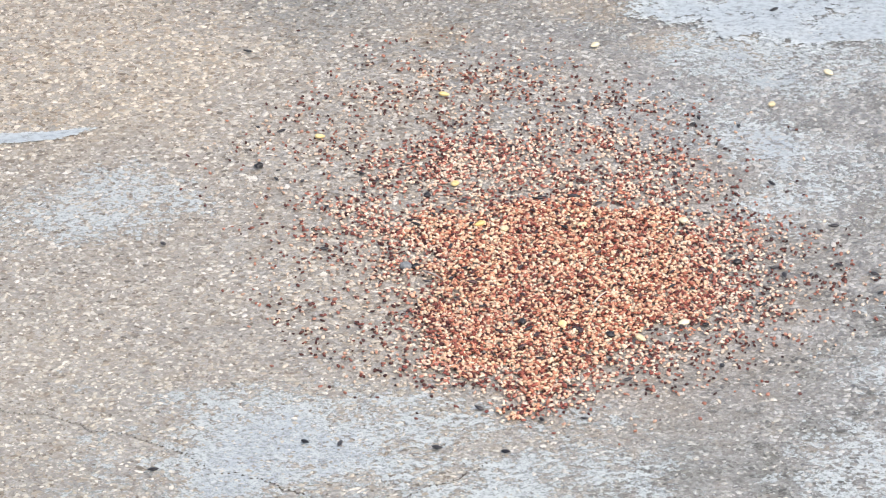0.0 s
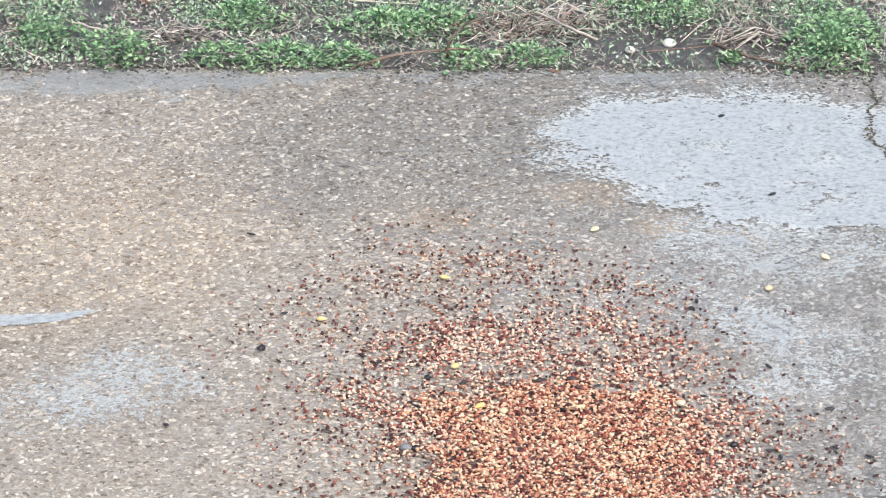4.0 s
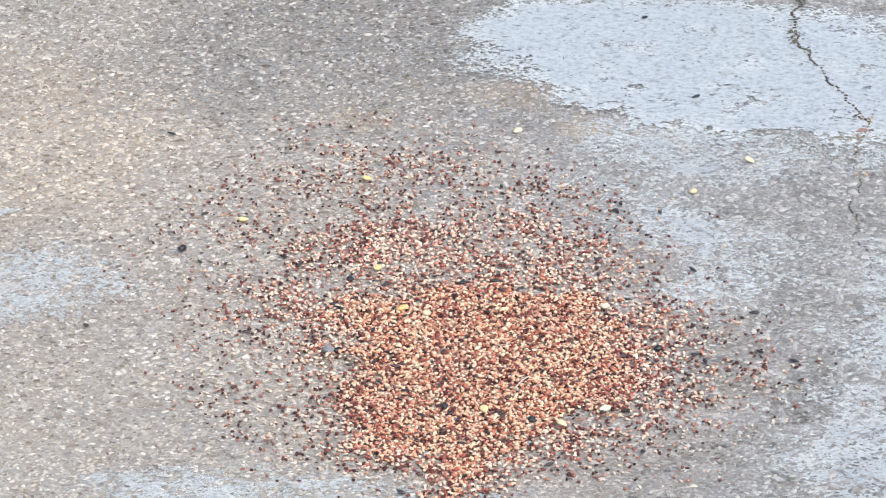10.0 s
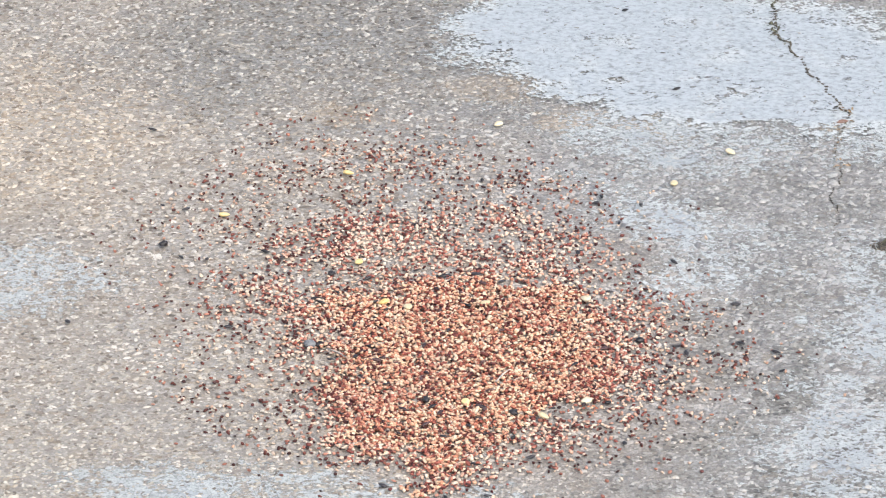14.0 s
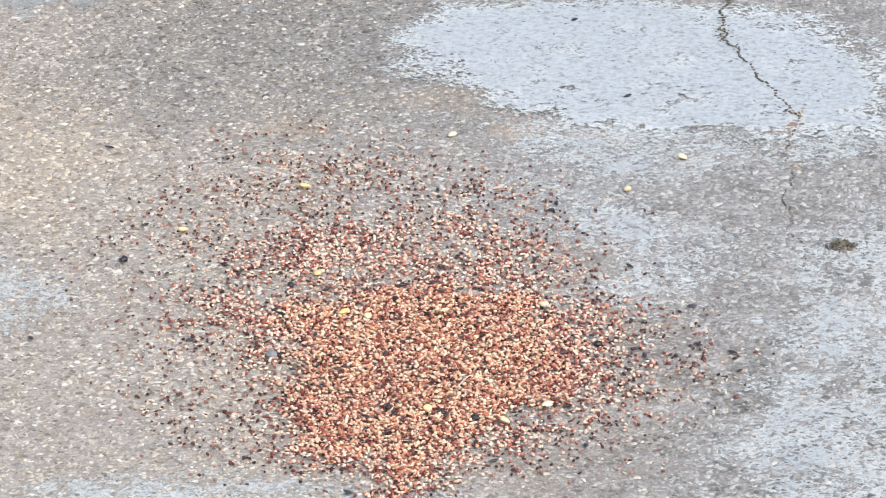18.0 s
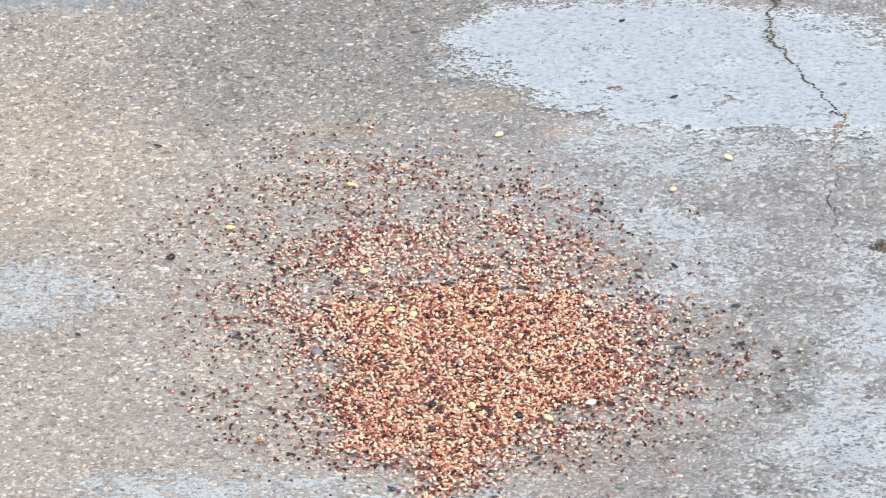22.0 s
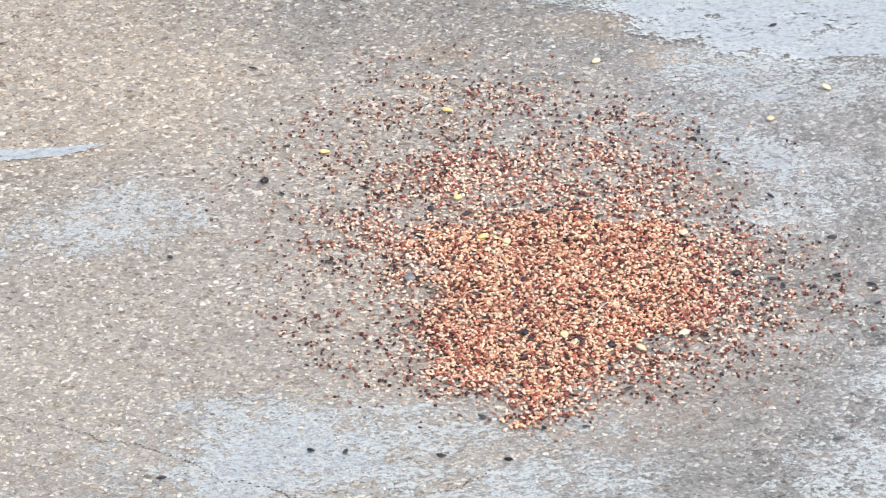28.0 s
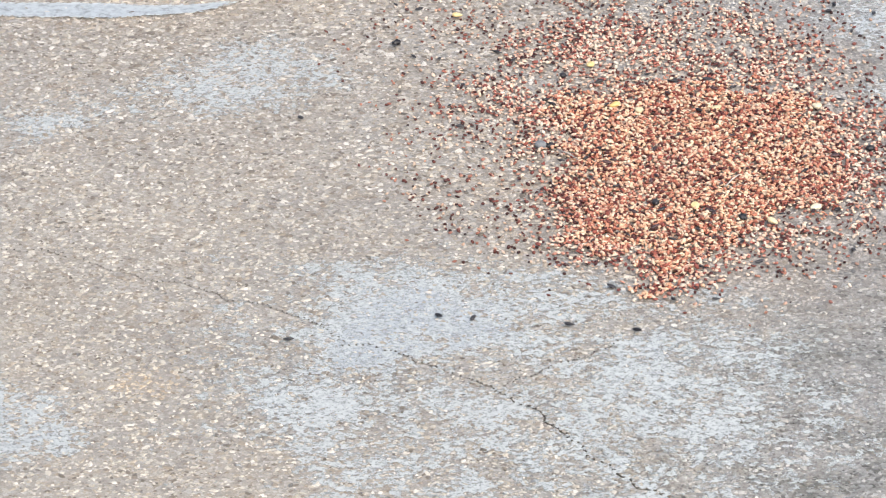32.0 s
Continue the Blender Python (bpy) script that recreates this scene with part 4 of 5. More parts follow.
def patches(p, spots):
    out = np.zeros(len(p))
    for x, y, a, b in spots:
        out = np.maximum(out, 1.15 - np.hypot((p[:, 0] - x) / a, (p[:, 1] - y) / b) ** 2)
    return out.clip(0, 1)


def lawn_spots(n, rng):
    p = np.stack([rng.uniform(-1.15, 1.1, n), EDGE - 0.03 + 1.49 * rng.uniform(0, 1, n)], 1)
    return p[np.abs(p[:, 0] + 0.05) < 0.135 * p[:, 1]]


def on_lawn(p, lift):
    return np.c_[p, np.array([max(0.0 if y < EDGE else -1.0, lawn_height(x, y)) for x, y in p]) + lift]


def lawn():
    rng = np.random.default_rng(31)
    p = lawn_spots(170000, rng)
    green, bare, w = patches(p, GREEN), patches(p, BARE), wavy(p, 6.0, 4)
    keep = rng.uniform(0, 1, len(p)) < (0.17 + 0.55 * np.clip((w - 0.43) * 3.0, 0, 1) + 0.5 * green) * (1 - 0.95 * bare) * (1 - 0.6 * patches(p, RUSTY)) * np.interp(p[:, 1], (6.3, 7.0), (0.6, 1.5))
    p = p[keep]
    n = len(p)
    size = rng.uniform(0.0042, 0.0090, n)
    v, f = strew(LEAF, on_lawn(p, np.abs(rng.normal(0.004, 0.009, n))), np.stack([size, size * rng.uniform(0.6, 1.1, n), size], 1), turns(rng.uniform(0, 6.3, n), rng.normal(-0.25, 0.5, n), rng.normal(0, 0.5, n)), rng)
    tagged(new("lawn_plants", mesh_of("lawn_plants", v, f, M_LAWN, False)), "sparse grey-green winter lawn plants on wet soil", "lawn", kind="stuff")
    p = lawn_spots(90000, rng)
    p = p[rng.uniform(0, 1, len(p)) < 0.04 + 0.85 * patches(p, GREEN) * np.clip((wavy(p, 22.0, 12) - 0.36) * 4, 0, 1) * (1 - patches(p, BARE))]
    n = len(p)
    size = rng.uniform(0.0050, 0.0095, n)
    v, f = strew(LEAF, on_lawn(p, np.abs(rng.normal(0.012, 0.010, n))), np.stack([size, size * rng.uniform(0.8, 1.2, n), size], 1), turns(rng.uniform(0, 6.3, n), rng.normal(-0.2, 0.45, n), rng.normal(0, 0.45, n)), rng)
    tagged(new("clover", mesh_of("clover", v, f, M_LEAF, False)), "bright green clover patches in the winter lawn", "clover", kind="stuff")
    for name, count, mat, long, wide, lift, label, base, seed in (
            ("dead_grass", 120000, M_STRAW, (0.008, 0.030), 0.0013, 0.010, "matted straw-coloured dead grass lying on soil", 0.42, 5),
            ("grass", 22000, M_GRASS, (0.018, 0.04), 0.0014, 0.003, "thin green grass growing through dead thatch", 0.1, 6),
            ("leaf_litter", 60000, M_LITTER, (0.005, 0.014), 0.0038, 0.006, "brown broken leaf litter on wet soil", 0.35, 8),
            ("rusty_litter", 50000, M_RUST, (0.008, 0.03), 0.0024, 0.018, "rust-brown dead needles and leaf scraps on the lawn", 0.5, 10)):
        p = lawn_spots(count, rng)
        green, bare, w = patches(p, GREEN), patches(p, BARE), wavy(p, 7.0, seed)
        want = base + 0.7 * np.clip((w - 0.45) * 3, 0, 1)
        want = want * (0.25 + green) if name == "grass" else want * (1 - 0.75 * green) * (1 - 0.88 * bare)
        want = want * patches(p, RUSTY) if name == "rusty_litter" else want * np.interp(p[:, 1], (6.3, 6.8), (0.5, 1.1))
        p = p[rng.uniform(0, 1, len(p)) < want]
        n = len(p)
        length = rng.uniform(*long, n)
        tilt = rng.normal(-0.9, 0.35, n) if name == "grass" else rng.normal(-0.08, 0.22, n)
        shape = blade_shape(0.55)
        v, f = strew(shape, on_lawn(p, np.abs(rng.normal(0.0, lift, n)) + 0.001), np.stack([length, np.full(n, wide) * rng.uniform(0.7, 1.5, n), length * 0.6], 1), turns(rng.uniform(0, 6.3, n), tilt, rng.normal(0, 0.6, n)), rng)
        tagged(new(name, mesh_of(name, v, f, mat, False)), label, "lawn", kind="stuff")


def seen_y(y, z):
    """Moves a place on the level of the slab towards the viewer, for what lies z above it."""
    return y - z * y / 2.27


LEAF_MESH = mesh_of("leaf", *LEAF, M_LEAF_SINGLE, False)


def weed_clump(x, y, wide, high, leaves, seed, label):
    """A low creeping weed: a mound of small round leaves on thin stems."""
    rng = np.random.default_rng(100 + seed)
    root = tagged(new("weed_clump"), label, "weed", "weeds along the patio")
    y = max(EDGE + 0.015, seen_y(y, lawn_height(x, y) + high * 0.3))
    root.location = (x, y, lawn_height(x, y))
    n = int(leaves * 1.45)
    r, a = np.sqrt(rng.uniform(0, 1, n)), rng.uniform(0, 6.3, n)
    lobes = 1 + 0.28 * np.sin(a * 3 + seed) + 0.15 * np.sin(a * 7 + 2 * seed)
    px, py = r * np.cos(a) * wide * lobes, r * np.sin(a) * wide * 0.85 * lobes
    top = high * (1 - r ** 2) * rng.uniform(0.35, 1.0, n) + 0.004
    size = rng.uniform(0.0060, 0.0108, n)
    yaw = a + rng.normal(0, 0.9, n)
    spots, sizes = np.stack([px, py, top], 1), np.stack([size, size * rng.uniform(0.85, 1.2, n), size], 1)
    tilts = np.stack([yaw, rng.normal(-0.15, 0.45, n), rng.normal(0, 0.45, n)], 1)
    outer = np.argsort(-top)[:110] if y < 6.41 else []
    for k in outer:
        ob = new("leaf", LEAF_MESH)
        ob.parent = root
        ob.matrix_basis = Matrix.Translation(spots[k]) @ Matrix(turns(*(tilts[k : k + 1].T))[0]).to_4x4() @ Matrix.Diagonal((*sizes[k], 1))
    rest = np.setdiff1d(np.arange(n), outer)
    v, f = strew(LEAF, spots[rest], sizes[rest], turns(*tilts[rest].T), rng)
    under("foliage", mesh_of("foliage", v, f, M_LEAF, False), root, kind="stuff")
    for k in range(8):
        i = rng.integers(n)
        under("stem", mesh_of("stem", *tube([(0, 0, -0.004), (px[i] * 0.5, py[i] * 0.5, top[i] * 0.7), (px[i], py[i], top[i])], (0.0012, 0.001, 0.0006), 4), M_GRASS), root)


def grass_tuft(x, y, wide, long, count, seed):
    rng = np.random.default_rng(300 + seed)
    y = seen_y(y, lawn_height(x, y) + 0.012)
    root = tagged(new("grass_tuft"), "tuft of bright green grass in the lawn", "grass", "grass tufts")
    root.location = (x, y, lawn_height(x, y))
    a, r = rng.uniform(0, 6.3, count), np.sqrt(rng.uniform(0, 1, count)) * wide
    length = rng.uniform(0.5, 1.0, count) * long
    v, f = strew(blade_shape(0.7), np.stack([r * np.cos(a), r * np.sin(a), np.zeros(count)], 1), np.stack([length, rng.uniform(0.0016, 0.003, count), length * 0.6], 1), turns(a + rng.normal(0, 0.7, count), rng.normal(-0.75, 0.3, count), rng.normal(0, 0.3, count)), rng)
    under("turf", mesh_of("turf", v, f, M_GRASS, False), root, kind="stuff")


def dead_clump(x, y, wide, count, seed):
    """Dry stems lying tangled over one another."""
    rng = np.random.default_rng(500 + seed)
    root = tagged(new("dead_grass_clump"), "tangle of dry straw-coloured stems at the patio edge", "dead grass", "dead grass clumps")
    root.location = (x, y, lawn_height(x, y))
    for name, n, lengths, r, mat in (("stalk", count, (0.04, 0.11), 0.0011, M_STALK), ("broken_stalk", count // 3, (0.02, 0.05), 0.0016, M_BROWN_STALK)):
        for k in range(n):
            c = rng.normal(0, 0.45, 2) * (wide, wide * 0.5)
            a, half = rng.normal(0, 0.9), rng.uniform(*lengths) / 2
            h = abs(rng.normal(0.006, 0.008))
            bend = rng.normal(0, 0.012)
            d = np.array([math.cos(a), math.sin(a)])
            side = np.array([-d[1], d[0]])
            ends = [(*(c - d * half), h * 0.3), (*(c + side * bend), h + abs(rng.normal(0, 0.008))), (*(c + d * half), h * rng.uniform(0.2, 1.2))]
            under(name, mesh_of(name, *tube(ends, (r, r * 1.1, r * 0.6), 4), mat), root)


def twig(points, radius, label, mat=None):
    rng = np.random.default_rng(int(abs(points[0][0]) * 1000) + 7)
    line = []
    for (ax, ay, az), (bx, by, bz) in zip(points, points[1:]):
        for k in range(4):
            s = k / 4
            x, y = ax + (bx - ax) * s + rng.normal(0, 0.0015), ay + (by - ay) * s + rng.normal(0, 0.0015)
            line.append((x, y, az + (bz - az) * s + max(0, lawn_height(x, y)) + radius))
    x, y, z = points[-1]
    line.append((x, y, z + max(0, lawn_height(x, y)) + radius))
    line = [(x, seen_y(y, z), z) for x, y, z in line]
    base = Vector(line[0])
    v, f = tube([tuple(Vector(p) - base) for p in line], [radius * (1 - 0.55 * i / len(line)) * rng.uniform(0.85, 1.15) for i in range(len(line))], 6)
    ob = new("twig", mesh_of("twig", v, f, mat or M_TWIG))
    ob.location = base
    return tagged(ob, label, "twig", "twigs")


lawn()
EDGE_WEEDS = [(-0.562, 6.335, 0.058, 0.045, 320), (-0.675, 6.43, 0.06, 0.03, 260), (-0.30, 6.335, 0.06, 0.022, 280), (-0.215, 6.33, 0.055, 0.02, 240), (-0.40, 6.345, 0.05, 0.02, 200),
          (-0.15, 6.47, 0.075, 0.03, 340), (-0.06, 6.49, 0.07, 0.028, 300), (-0.02, 6.325, 0.055, 0.015, 200), (0.09, 6.32, 0.05, 0.014, 170), (-0.37, 6.53, 0.07, 0.03, 280)]
LAWN_WEEDS = [
          (0.55, 6.325, 0.066, 0.055, 420), (0.575, 6.46, 0.075, 0.05, 340), (0.30, 6.565, 0.085, 0.022, 320), (0.40, 6.305, 0.018, 0.014, 60), (-0.80, 6.345, 0.05, 0.02, 160),
          (0.47, 7.03, 0.08, 0.03, 320), (0.50, 7.13, 0.07, 0.03, 240), (0.30, 6.93, 0.06, 0.02, 200), (-0.79, 7.02, 0.06, 0.02, 170), (0.05, 6.98, 0.06, 0.02, 180)]
for k, (x, y, wide, high, count) in enumerate(EDGE_WEEDS + LAWN_WEEDS):
    weed_clump(x, y, wide * 0.98, high * 1.3, count, k, "bushy bright green weed spilling over the patio edge" if high > 0.04 and y < 6.4 else "low mound of small green weed leaves")
for k, (x, y) in enumerate([(-0.41, 7.07), (-0.34, 7.05), (-0.28, 7.09), (-0.36, 7.14), (-0.25, 7.16), (-0.31, 7.2), (-0.2, 7.1), (0.73, 7.15), (0.45, 7.2), (-0.82, 7.15)]):
    grass_tuft(x, y, 0.05, 0.042, 130, k)
for k, (x, y, wide, count) in enumerate([(0.07, 6.445, 0.11, 70), (0.15, 6.46, 0.07, 40), (0.44, 6.41, 0.09, 50), (-0.47, 6.40, 0.07, 35), (-0.46, 6.60, 0.09, 45), (-0.27, 6.73, 0.10, 45), (-0.88, 6.40, 0.07, 35), (0.66, 6.9, 0.10, 40), (0.36, 6.74, 0.10, 40), (-0.08, 7.0, 0.08, 30)]):
    dead_clump(x, y, wide, count, k)
twig([(-0.165, 7.15, 0.035), (-0.125, 7.045, 0.035), (-0.09, 6.965, 0.022)], 0.0023, "reddish-brown twig lying in the grass", M_RED_TWIG)
twig([(-0.19, 6.292, 0.0), (-0.12, 6.345, 0.012), (-0.04, 6.37, 0.015), (0.0, 6.37, 0.01)], 0.0030, "thick brown twig lying on the patio edge")
twig([(-0.046, 6.335, 0.005), (-0.045, 6.40, 0.04), (-0.02, 6.49, 0.045), (0.03, 6.54, 0.02)], 0.0024, "arched brown twig over the weeds")
twig([(0.36, 6.41, 0.012), (0.43, 6.335, 0.012), (0.51, 6.285, 0.004)], 0.0036, "bent brown twig beside the soil")
twig([(0.19, 6.415, 0.01), (0.15, 6.47, 0.03), (0.095, 6.55, 0.03)], 0.0026, "pale dry stalk in the dead grass", M_STRAW)
twig([(-0.56, 7.275, 0.012), (-0.50, 7.265, 0.02), (-0.45, 7.275, 0.012)], 0.0035, "dark twig in the lawn")
twig([(-0.67, 6.515, 0.02), (-0.61, 6.47, 0.02), (-0.545, 6.425, 0.008)], 0.0022, "pale dry stalk across bare soil", M_STRAW)
twig([(0.26, 6.36, 0.004), (0.32, 6.375, 0.01), (0.40, 6.40, 0.012)], 0.0022, "thin brown twig on bare soil")
twig([(-0.11, 6.6, 0.02), (-0.03, 6.63, 0.025), (0.06, 6.66, 0.02)], 0.0022, "pale dry stalk lying on the lawn", M_STRAW)
twig([(-0.26, 6.62, 0.02), (-0.17, 6.60, 0.025), (-0.09, 6.585, 0.015)], 0.0022, "pale green-grey stalk lying on the lawn", M_STRAW)


def bottle_cap():
    """A shallow screw cap lying open side up."""
    root = tagged(new("bottle_cap"), "white plastic bottle cap lying open side up in grass", "bottle cap")
    y = seen_y(6.995, lawn_height(0.56, 7.0) + 0.012)
    root.matrix_world = pose(0.555, y, lawn_height(0.555, y) + 0.016, 0, 0, 20)
    seg, R, h, w = 40, 0.0182, 0.0085, 0.0018
    prof = [(0, 0.0), (R - 0.001, 0.0), (R, 0.001), (R, h - 0.0006), (R - 0.0005, h), (R - w, h), (R - w, 0.0018), (0, 0.0018)]
    verts, tris = [], []
    for r, z in prof:
        for k in range(seg):
            a = 2 * math.pi * k / seg
            rr = r + (0.0004 if r == R and k % 2 else 0.0)
            verts.append((rr * math.cos(a), rr * math.sin(a), z))
    for j in range(len(prof) - 1):
        for k in range(seg):
            a, b = j * seg + k, j * seg + (k + 1) % seg
            tris.append((a, b, b + seg, a + seg))
    shell = under("shell", mesh_of("shell", verts, tris, M_CAP), root)
    ring = [(0.0118 * math.cos(2 * math.pi * k / 24), 0.0118 * math.sin(2 * math.pi * k / 24), 0.0032) for k in range(25)]
    v, f = tube(ring, [0.0008] * 25, 5)
    under("sealing_ring", mesh_of("sealing_ring", v, f, M_CAP), shell)


bottle_cap()


# ---- single seeds, pebbles and crumbs ----
def rounded(seg, rings, shape):
    """A closed round body of seg x rings; shape(u, a) gives its point for u in 0..1 from end to end and a round it."""
    verts, tris = [shape(0.0, 0.0)], []
    for j in range(1, rings):
        verts += [shape(j / rings, 2 * math.pi * k / seg) for k in range(seg)]
    verts.append(shape(1.0, 0.0))
    for k in range(seg):
        tris.append((0, 1 + (k + 1) % seg, 1 + k))
        for j in range(rings - 2):
            a, b = 1 + j * seg + k, 1 + j * seg + (k + 1) % seg
            tris += [(a, b, b + seg), (a, b + seg, a + seg)]
        base = 1 + (rings - 2) * seg
        tris.append((len(verts) - 1, base + k, base + (k + 1) % seg))
    return verts, tris


def teardrop(u, a):
    r = math.sin(math.pi * u) ** 0.75 * (0.55 + 0.45 * u)
    return ((u - 0.5) * 0.0118, r * 0.0029 * math.cos(a), r * 0.0019 * math.sin(a))


def kernel(u, a):
    r = min(1.0, math.sin(math.pi * u) ** 0.5) * (0.55 + 0.5 * u)
    dent = 1 - 0.25 * max(0.0, u - 0.8) * math.cos(a) ** 2
    return ((u - 0.5) * 0.0105 * dent, r * 0.0044 * math.cos(a), r * 0.0025 * math.sin(a))


def wrinkled(u, a):
    r = math.sin(math.pi * u) ** 0.7 * (1 + 0.22 * math.sin(5 * a + 9 * u) + 0.15 * math.cos(3 * a - 14 * u))
    return ((u - 0.5) * 0.0145, r * 0.0050 * math.cos(a), r * 0.0036 * math.sin(a))


def stone(u, a):
    r = math.sin(math.pi * u) ** 0.6 * (1 + 0.05 * math.sin(2 * a + 4 * u))
    return ((u - 0.5) * 2, r * 0.78 * math.cos(a), r * 0.6 * math.sin(a))


M_DARK_SEED = plain_material("dark_brown_husk", (0.030, 0.016, 0.018), (0.085, 0.042, 0.042), 160, 0.5)
BROWN_SEED = mesh_of("sunflower_seed", *rounded(8, 7, teardrop), M_DARK_SEED)
SUNFLOWER = mesh_of("sunflower_seed", *rounded(8, 7, teardrop), M_HUSK)
KERNEL = mesh_of("corn_kernel", *rounded(10, 8, kernel), M_CORN)
PALE_KERNEL = mesh_of("corn_kernel", *rounded(10, 8, kernel), M_PALE_CORN)
RAISIN = mesh_of("raisin", *rounded(10, 9, wrinkled), M_HUSK)
STONE = mesh_of("pebble", *rounded(9, 7, stone), M_PEBBLE)
lay = random.Random(9)


def drop(name, me, x, y, z, label, category, group, size=1.0):
    ob = new(name, me)
    ob.matrix_world = pose(x, y, z, lay.uniform(-15, 15), lay.uniform(-10, 10), lay.uniform(0, 360)) @ Matrix.Scale(size, 4)
    return tagged(ob, label, category, group)


def bed(x, y):
    """How high the seed lies here."""
    return 0.0055 if inside(HEAP, np.array([[x, y]]))[0] else 0.002


for x, y, pale in [(0.169, 5.604, 1), (-0.04, 5.426, 0), (-0.204, 5.28, 0), (0.488, 5.504, 1), (0.403, 5.393, 1), (0.008, 4.992, 0), (0.138, 4.989, 1), (-0.024, 5.127, 0), (0.04, 4.978, 1), (0.254, 4.704, 1), (0.108, 4.699, 0), (0.266, 5.004, 1), (0.201, 4.662, 1), (0.038, 6.33, 0)]:
    drop("corn_kernel", PALE_KERNEL if pale else KERNEL, x, y, bed(x, y) + 0.003 + (max(0, lawn_height(x, y)) if y > EDGE else 0), "pale cream corn kernel" + (" on bare concrete" if y > 5.3 else " among the bird seed") if pale else "yellow corn kernel" + (" on bare concrete" if y > 5.2 else " among the bird seed"), "corn kernel", "corn kernels", 1.55)
for x, y in [(-0.079, 5.012), (-0.072, 5.0), (-0.013, 5.074), (0.067, 4.688), (0.127, 4.688), (0.182, 4.559), (0.282, 4.708), (0.374, 4.869), (0.385, 4.849), (0.293, 5.324), (0.354, 5.319), (0.387, 5.129), (0.263, 5.159), (0.455, 4.879), (0.497, 4.853), (0.457, 4.996),
             (-0.146, 5.16), (-0.283, 5.181), (-0.256, 5.3), (0.295, 4.597), (-0.151, 4.396), (-0.04, 4.385), (0.038, 4.375), (-0.191, 4.399), (-0.39, 4.94), (-0.36, 4.33), (-0.315, 5.582), (0.428, 5.742), (0.371, 6.063)]:
    drop("sunflower_seed", SUNFLOWER, x, y, bed(x, y) + 0.0025, "black sunflower seed " + ("in the heap of bird seed" if bed(x, y) > 0.003 else "lying loose on concrete"), "sunflower seed", "sunflower seeds", 1.25)
for x, y, turn in [(0.085, 5.080, 8), (0.127, 5.086, -12)]:
    ob = drop("sunflower_seed", SUNFLOWER, x, y, bed(x, y) + 0.004, "long dark sunflower seed at the back of the heap", "sunflower seed", "sunflower seeds")
    ob.matrix_world = pose(x, y, bed(x, y) + 0.0035, 0, 0, turn) @ Matrix.Diagonal((2.1, 1.5, 1.4, 1))
for x, y in [(0.329, 4.885), (0.06, 4.707), (-0.059, 5.088), (0.165, 4.671), (-0.072, 4.871), (-0.280, 5.183)]:
    drop("raisin", RAISIN, x, y, bed(x, y) + 0.003, "wrinkled dark raisin among the bird seed", "raisin", "raisins", 0.95)
for k in range(60):
    x, y = lay.uniform(-0.07, 0.30), lay.uniform(4.5, 5.1)
    if inside(HEAP, np.array([[x, y]]))[0]:
        drop("sunflower_seed", BROWN_SEED, x, y, bed(x, y) + 0.003, "dark purple-brown sunflower seed in the heap", "sunflower seed", "sunflower seeds", lay.uniform(0.8, 1.35))
for k in range(56):
    poly = HEAP if k < 26 else STRAY
    while True:
        x, y = lay.uniform(-0.4, 0.5), lay.uniform(4.45, 5.5)
        if inside(poly, np.array([[x, y]]))[0]:
            break
    drop("sunflower_seed", SUNFLOWER, x, y, bed(x, y) + 0.0025, "black sunflower seed " + ("in the heap of bird seed" if bed(x, y) > 0.003 else "lying loose on concrete"), "sunflower seed", "sunflower seeds", lay.uniform(0.7, 1.2))
for x, y, size, label in [(0.241, 6.374, 0.0105, "smooth white pebble on bare soil"), (0.305, 6.403, 0.0120, "smooth white pebble on bare soil"), (0.385, 6.65, 0.009, "small white pebble in the lawn"), (0.105, 6.292, 0.0055, "tan pebble at the patio edge"), (0.125, 6.297, 0.006, "tan pebble at the patio edge"), (-0.70, 6.295, 0.005, "small pale pebble at the patio edge"), (0.345, 6.355, 0.004, "small pale pebble on bare soil"), (0.42, 6.335, 0.004, "small pale pebble on bare soil"), (0.64, 6.63, 0.006, "small white pebble in the lawn")]:
    y = seen_y(y, lawn_height(x, y) + size * 0.5) if y > EDGE + 0.03 else y
    drop("pebble", STONE, x, y, (lawn_height(x, y) if y > EDGE + 0.03 else 0.0) + size * 0.5 + (0.008 if y > 6.6 else 0.0), label, "pebble", "pebbles", size)

grey = mesh_of("pebble", *rounded(9, 7, stone), M_GREY_PEBBLE)
drop("pebble", grey, -0.083, 4.872, 0.005, "grey pebble at the rim of the bird seed", "pebble", "pebbles", 0.009)
for x, y in [(-0.566, 6.635), (-0.559, 6.627), (-0.552, 6.63), (-0.596, 7.1), (-0.578, 7.081), (-0.552, 7.071), (0.61, 6.616)]:
    drop("pebble", STONE, x, y, lawn_height(x, y) + 0.014, "small white pebble in the lawn", "pebble", "pebbles", 0.0042)


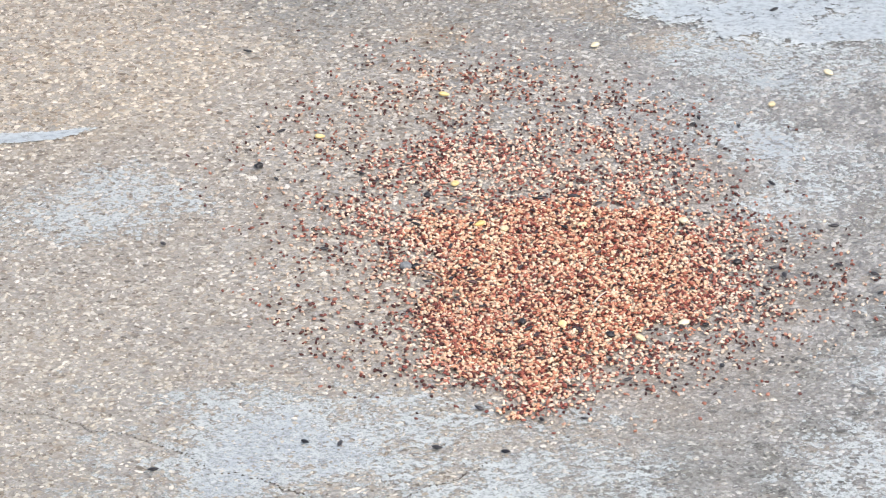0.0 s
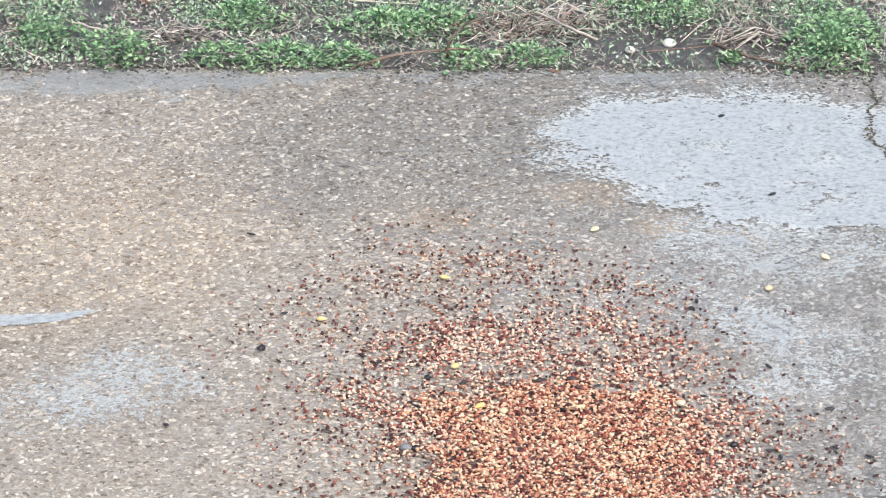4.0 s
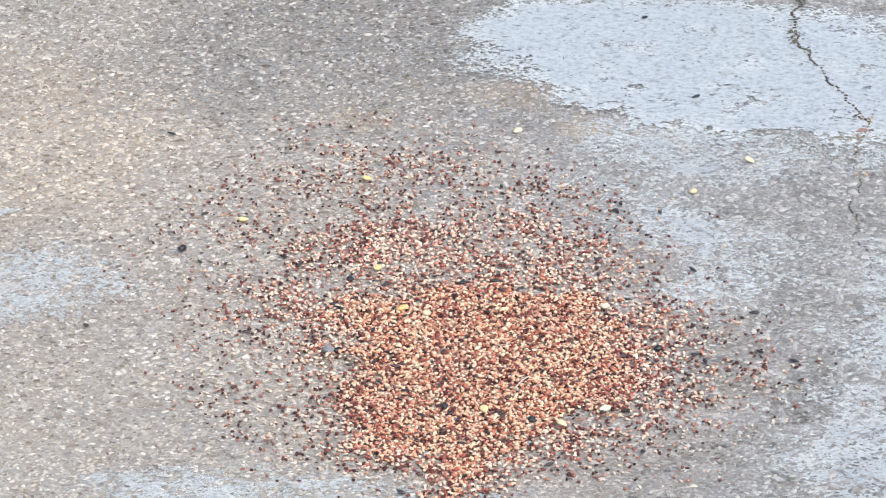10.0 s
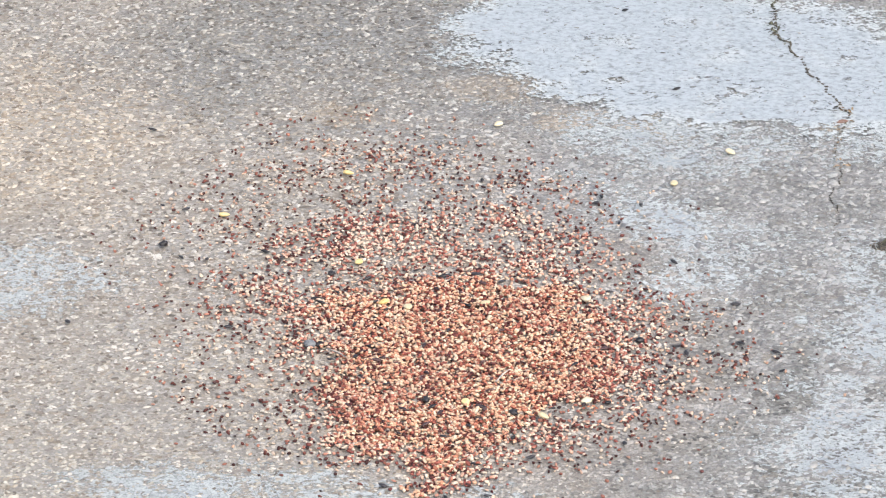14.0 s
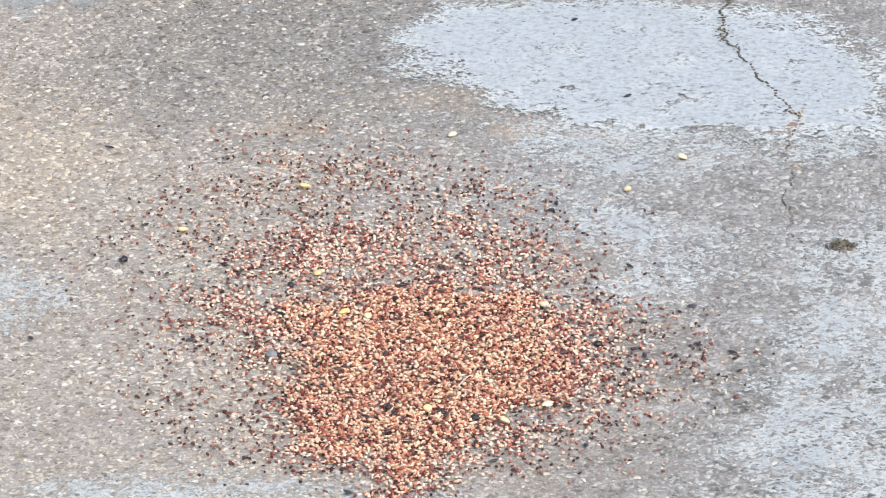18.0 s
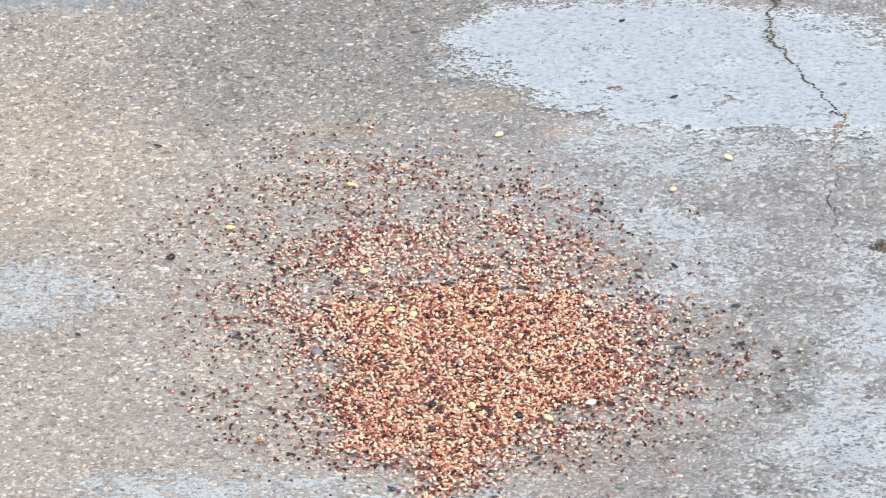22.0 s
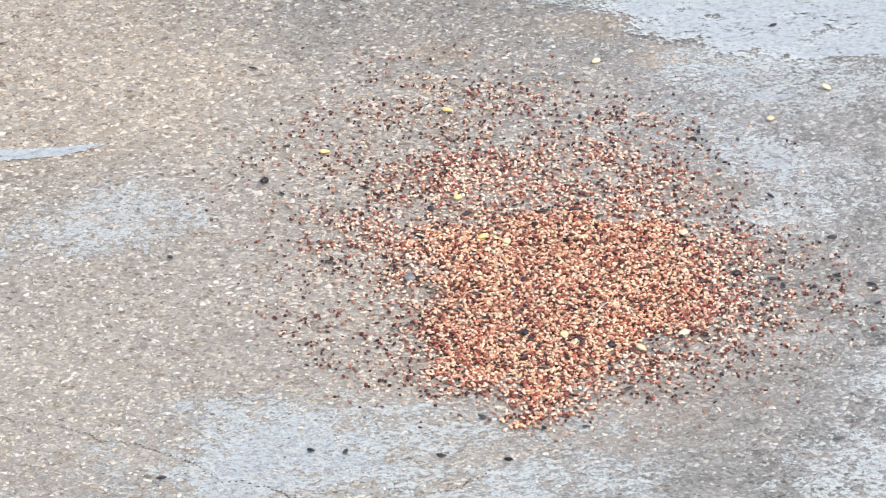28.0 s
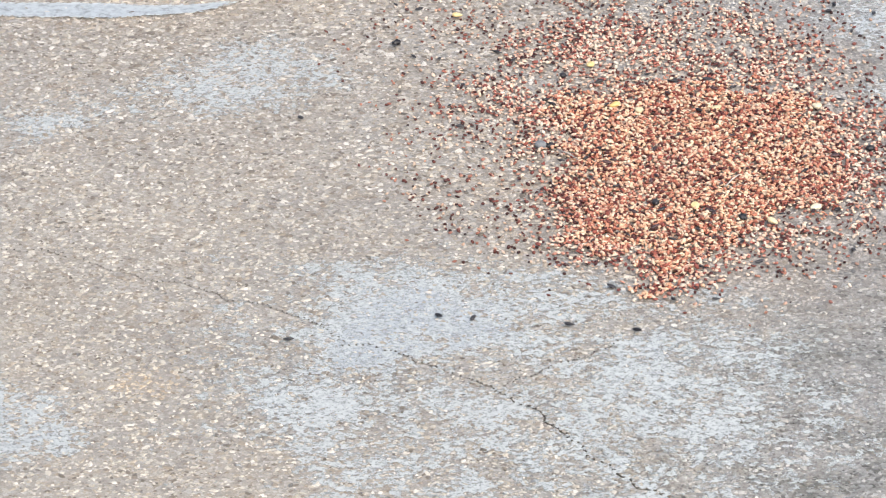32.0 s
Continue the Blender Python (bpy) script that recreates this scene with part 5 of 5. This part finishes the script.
def crack_dirt():
    """Crumbs of soil and grit caught along the cracks."""
    rng = np.random.default_rng(77)
    spots = []
    for wide, line in CRACKS:
        for p in jagged(line, np.random.default_rng(5)):
            for k in range(8 if wide > 0.003 else 4):
                spots.append((*(p + rng.normal(0, wide * 0.3, 2)), wide))
    spots = np.array(spots)
    n = len(spots)
    size = 0.0003 + spots[:, 2] * rng.uniform(0.12, 0.30, n)
    v, f = strew(ball(), np.c_[spots[:, :2], np.where(spots[:, 2] > 0.003, 0.0023, 0.0011) + size * 0.3], np.stack([size * 1.4, size, size * 0.8], 1), turns(rng.uniform(0, 6.3, n), np.zeros(n), np.zeros(n)), rng, 0.15)
    under("crack_dirt", mesh_of("crack_dirt", v, f, M_DIRT), patio, "dark soil and grit caught in the cracks", "stuff")


crack_dirt()


def edge_soil():
    """Crumbs of soil and bits of leaf washed over the slab's edge."""
    rng = np.random.default_rng(78)
    for name, n, mat, flat, label in (("soil_crumbs", 5200, M_SOIL, 0.7, "dark wet soil crumbs along the patio edge"), ("edge_litter", 1500, M_LITTER, 0.35, "bits of brown leaf washed along the patio edge")):
        x = rng.uniform(-0.95, 0.9, n)
        reach = 0.012 + 0.03 * np.clip(wavy(np.stack([x, x * 0], 1), 5.0, 9) - 0.3, 0, 1)
        y = EDGE + 0.02 - rng.exponential(1.0, n) * reach - 0.01
        size = rng.uniform(0.0008, 0.0026, n)
        v, f = strew(ball(), np.c_[x, y, size * 0.4], np.stack([size * rng.uniform(1, 2, n), size, size * flat], 1), turns(rng.uniform(0, 6.3, n), np.zeros(n), np.zeros(n)), rng, 0.15)
        under(name, mesh_of(name, v, f, mat), patio, label, "stuff")


edge_soil()


def leaf_fragment(x, y, size, turn, label, mat=None):
    """A curled scrap of dead leaf."""
    rng = np.random.default_rng(int(abs(x) * 997))
    verts, quads = [], []
    for j in range(6):
        for i in range(9):
            u, w = i / 8 - 0.5, j / 5 - 0.5
            edge = 1 - 0.7 * abs(2 * u) ** 2.2 + rng.normal(0, 0.03)
            verts.append((u * size, w * size * 0.6 * edge, 0.0022 + size * (0.35 * (w * edge) ** 2 + 0.12 * u * u) + rng.normal(0, 0.0003)))
    for j in range(5):
        for i in range(8):
            quads.append((j * 9 + i, j * 9 + i + 1, j * 9 + i + 10, j * 9 + i + 9))
    ob = new("leaf_fragment", mesh_of("leaf_fragment", verts, quads, mat or M_LITTER))
    ob.matrix_world = pose(x, y, 0, 0, 0, turn)
    thick = ob.modifiers.new("thickness", "SOLIDIFY")
    thick.thickness = 0.0007
    return tagged(ob, label, "leaf", "leaf scraps")


leaf_fragment(-0.685, 5.690, 0.026, 15, "curled brown scrap of dead leaf on concrete")
leaf_fragment(-0.637, 5.557, 0.012, 70, "small brown scrap of dead leaf on concrete")


def moss_cushion(x, y, wide, long, count):
    """A low dark cushion of moss and caught soil, ragged at the rim."""
    rng = np.random.default_rng(81)
    root = tagged(new("moss_cushion"), "low dark olive moss cushion on wet concrete", "moss")
    root.location = (x, y, 0.0)
    a, r = rng.uniform(0, 6.3, count), np.sqrt(rng.uniform(0, 1, count)) * (1 + 0.3 * rng.standard_normal(count))
    size = rng.uniform(0.003, 0.0065, count)
    spots = np.stack([r * np.cos(a) * wide, r * np.sin(a) * long, 0.001 + 0.005 * np.clip(1 - r, 0, 1)], 1)
    tufts = turns(rng.uniform(0, 6.3, count), rng.normal(-0.3, 0.4, count), rng.normal(0, 0.4, count))
    half = count // 7
    under("leaflets", mesh_of("leaflets", *strew(LEAF, spots[:half], np.stack([size, size, size], 1)[:half], tufts[:half], rng), M_MOSS, False), root, kind="stuff")
    under("caught_soil", mesh_of("caught_soil", *strew(ball(), spots[half:], np.stack([size * 0.5, size * 0.4, size * 0.25], 1)[half:], tufts[half:], rng, 0.15), M_DIRT), root, kind="stuff")


moss_cushion(0.673, 5.187, 0.017, 0.016, 260)


def straw_bit(a, b):
    v, f = tube([(0, 0, 0), ((b[0] - a[0]) * 0.5, (b[1] - a[1]) * 0.5, 0.002), (b[0] - a[0], b[1] - a[1], 0.0)], (0.0011, 0.0012, 0.0008), 5)
    ob = new("straw", mesh_of("straw", v, f, M_STRAW))
    ob.location = (*a, 0.009)
    return tagged(ob, "short pale straw lying on the bird seed", "straw", "straws")




def crack_litter():
    """Rusty leaf scraps and dull moss lodged in the long crack."""
    rng = np.random.default_rng(79)
    line = np.array(sum((jagged(c[1], np.random.default_rng(5)) for c in CRACKS[:2]), []))
    for name, lo, hi, n, mat, long, label in (("leaf_scraps", 5.44, 5.68, 45, M_OCHRE, (0.003, 0.008), "rusty dead leaf scraps lodged in the crack"), ("moss", 5.93, 6.16, 80, M_MOSS, (0.003, 0.008), "dull olive moss growing in the crack")):
        near = line[(line[:, 1] > lo) & (line[:, 1] < hi)]
        p = near[rng.integers(len(near), size=n)] + rng.normal(0, 0.0045, (n, 2))
        length = rng.uniform(*long, n)
        v, f = strew(LEAF, np.c_[p, np.full(n, 0.0028) + rng.uniform(0, 0.002, n)], np.stack([length, length * 0.8, length * 0.6], 1), turns(rng.uniform(0, 6.3, n), rng.normal(-0.1, 0.25, n), rng.normal(0, 0.3, n)), rng)
        under(name, mesh_of(name, v, f, mat, False), patio, label, "stuff")


crack_litter()
leaf_fragment(0.655, 5.622, 0.018, 25, "curled orange-brown leaf scrap beside the crack", M_RUST)
leaf_fragment(0.122, 6.262, 0.020, -20, "orange-brown leaf scrap at the patio edge", M_RUST)
straw_bit((0.146, 4.755), (0.163, 4.79))
straw_bit((-0.062, 4.85), (-0.036, 4.822))
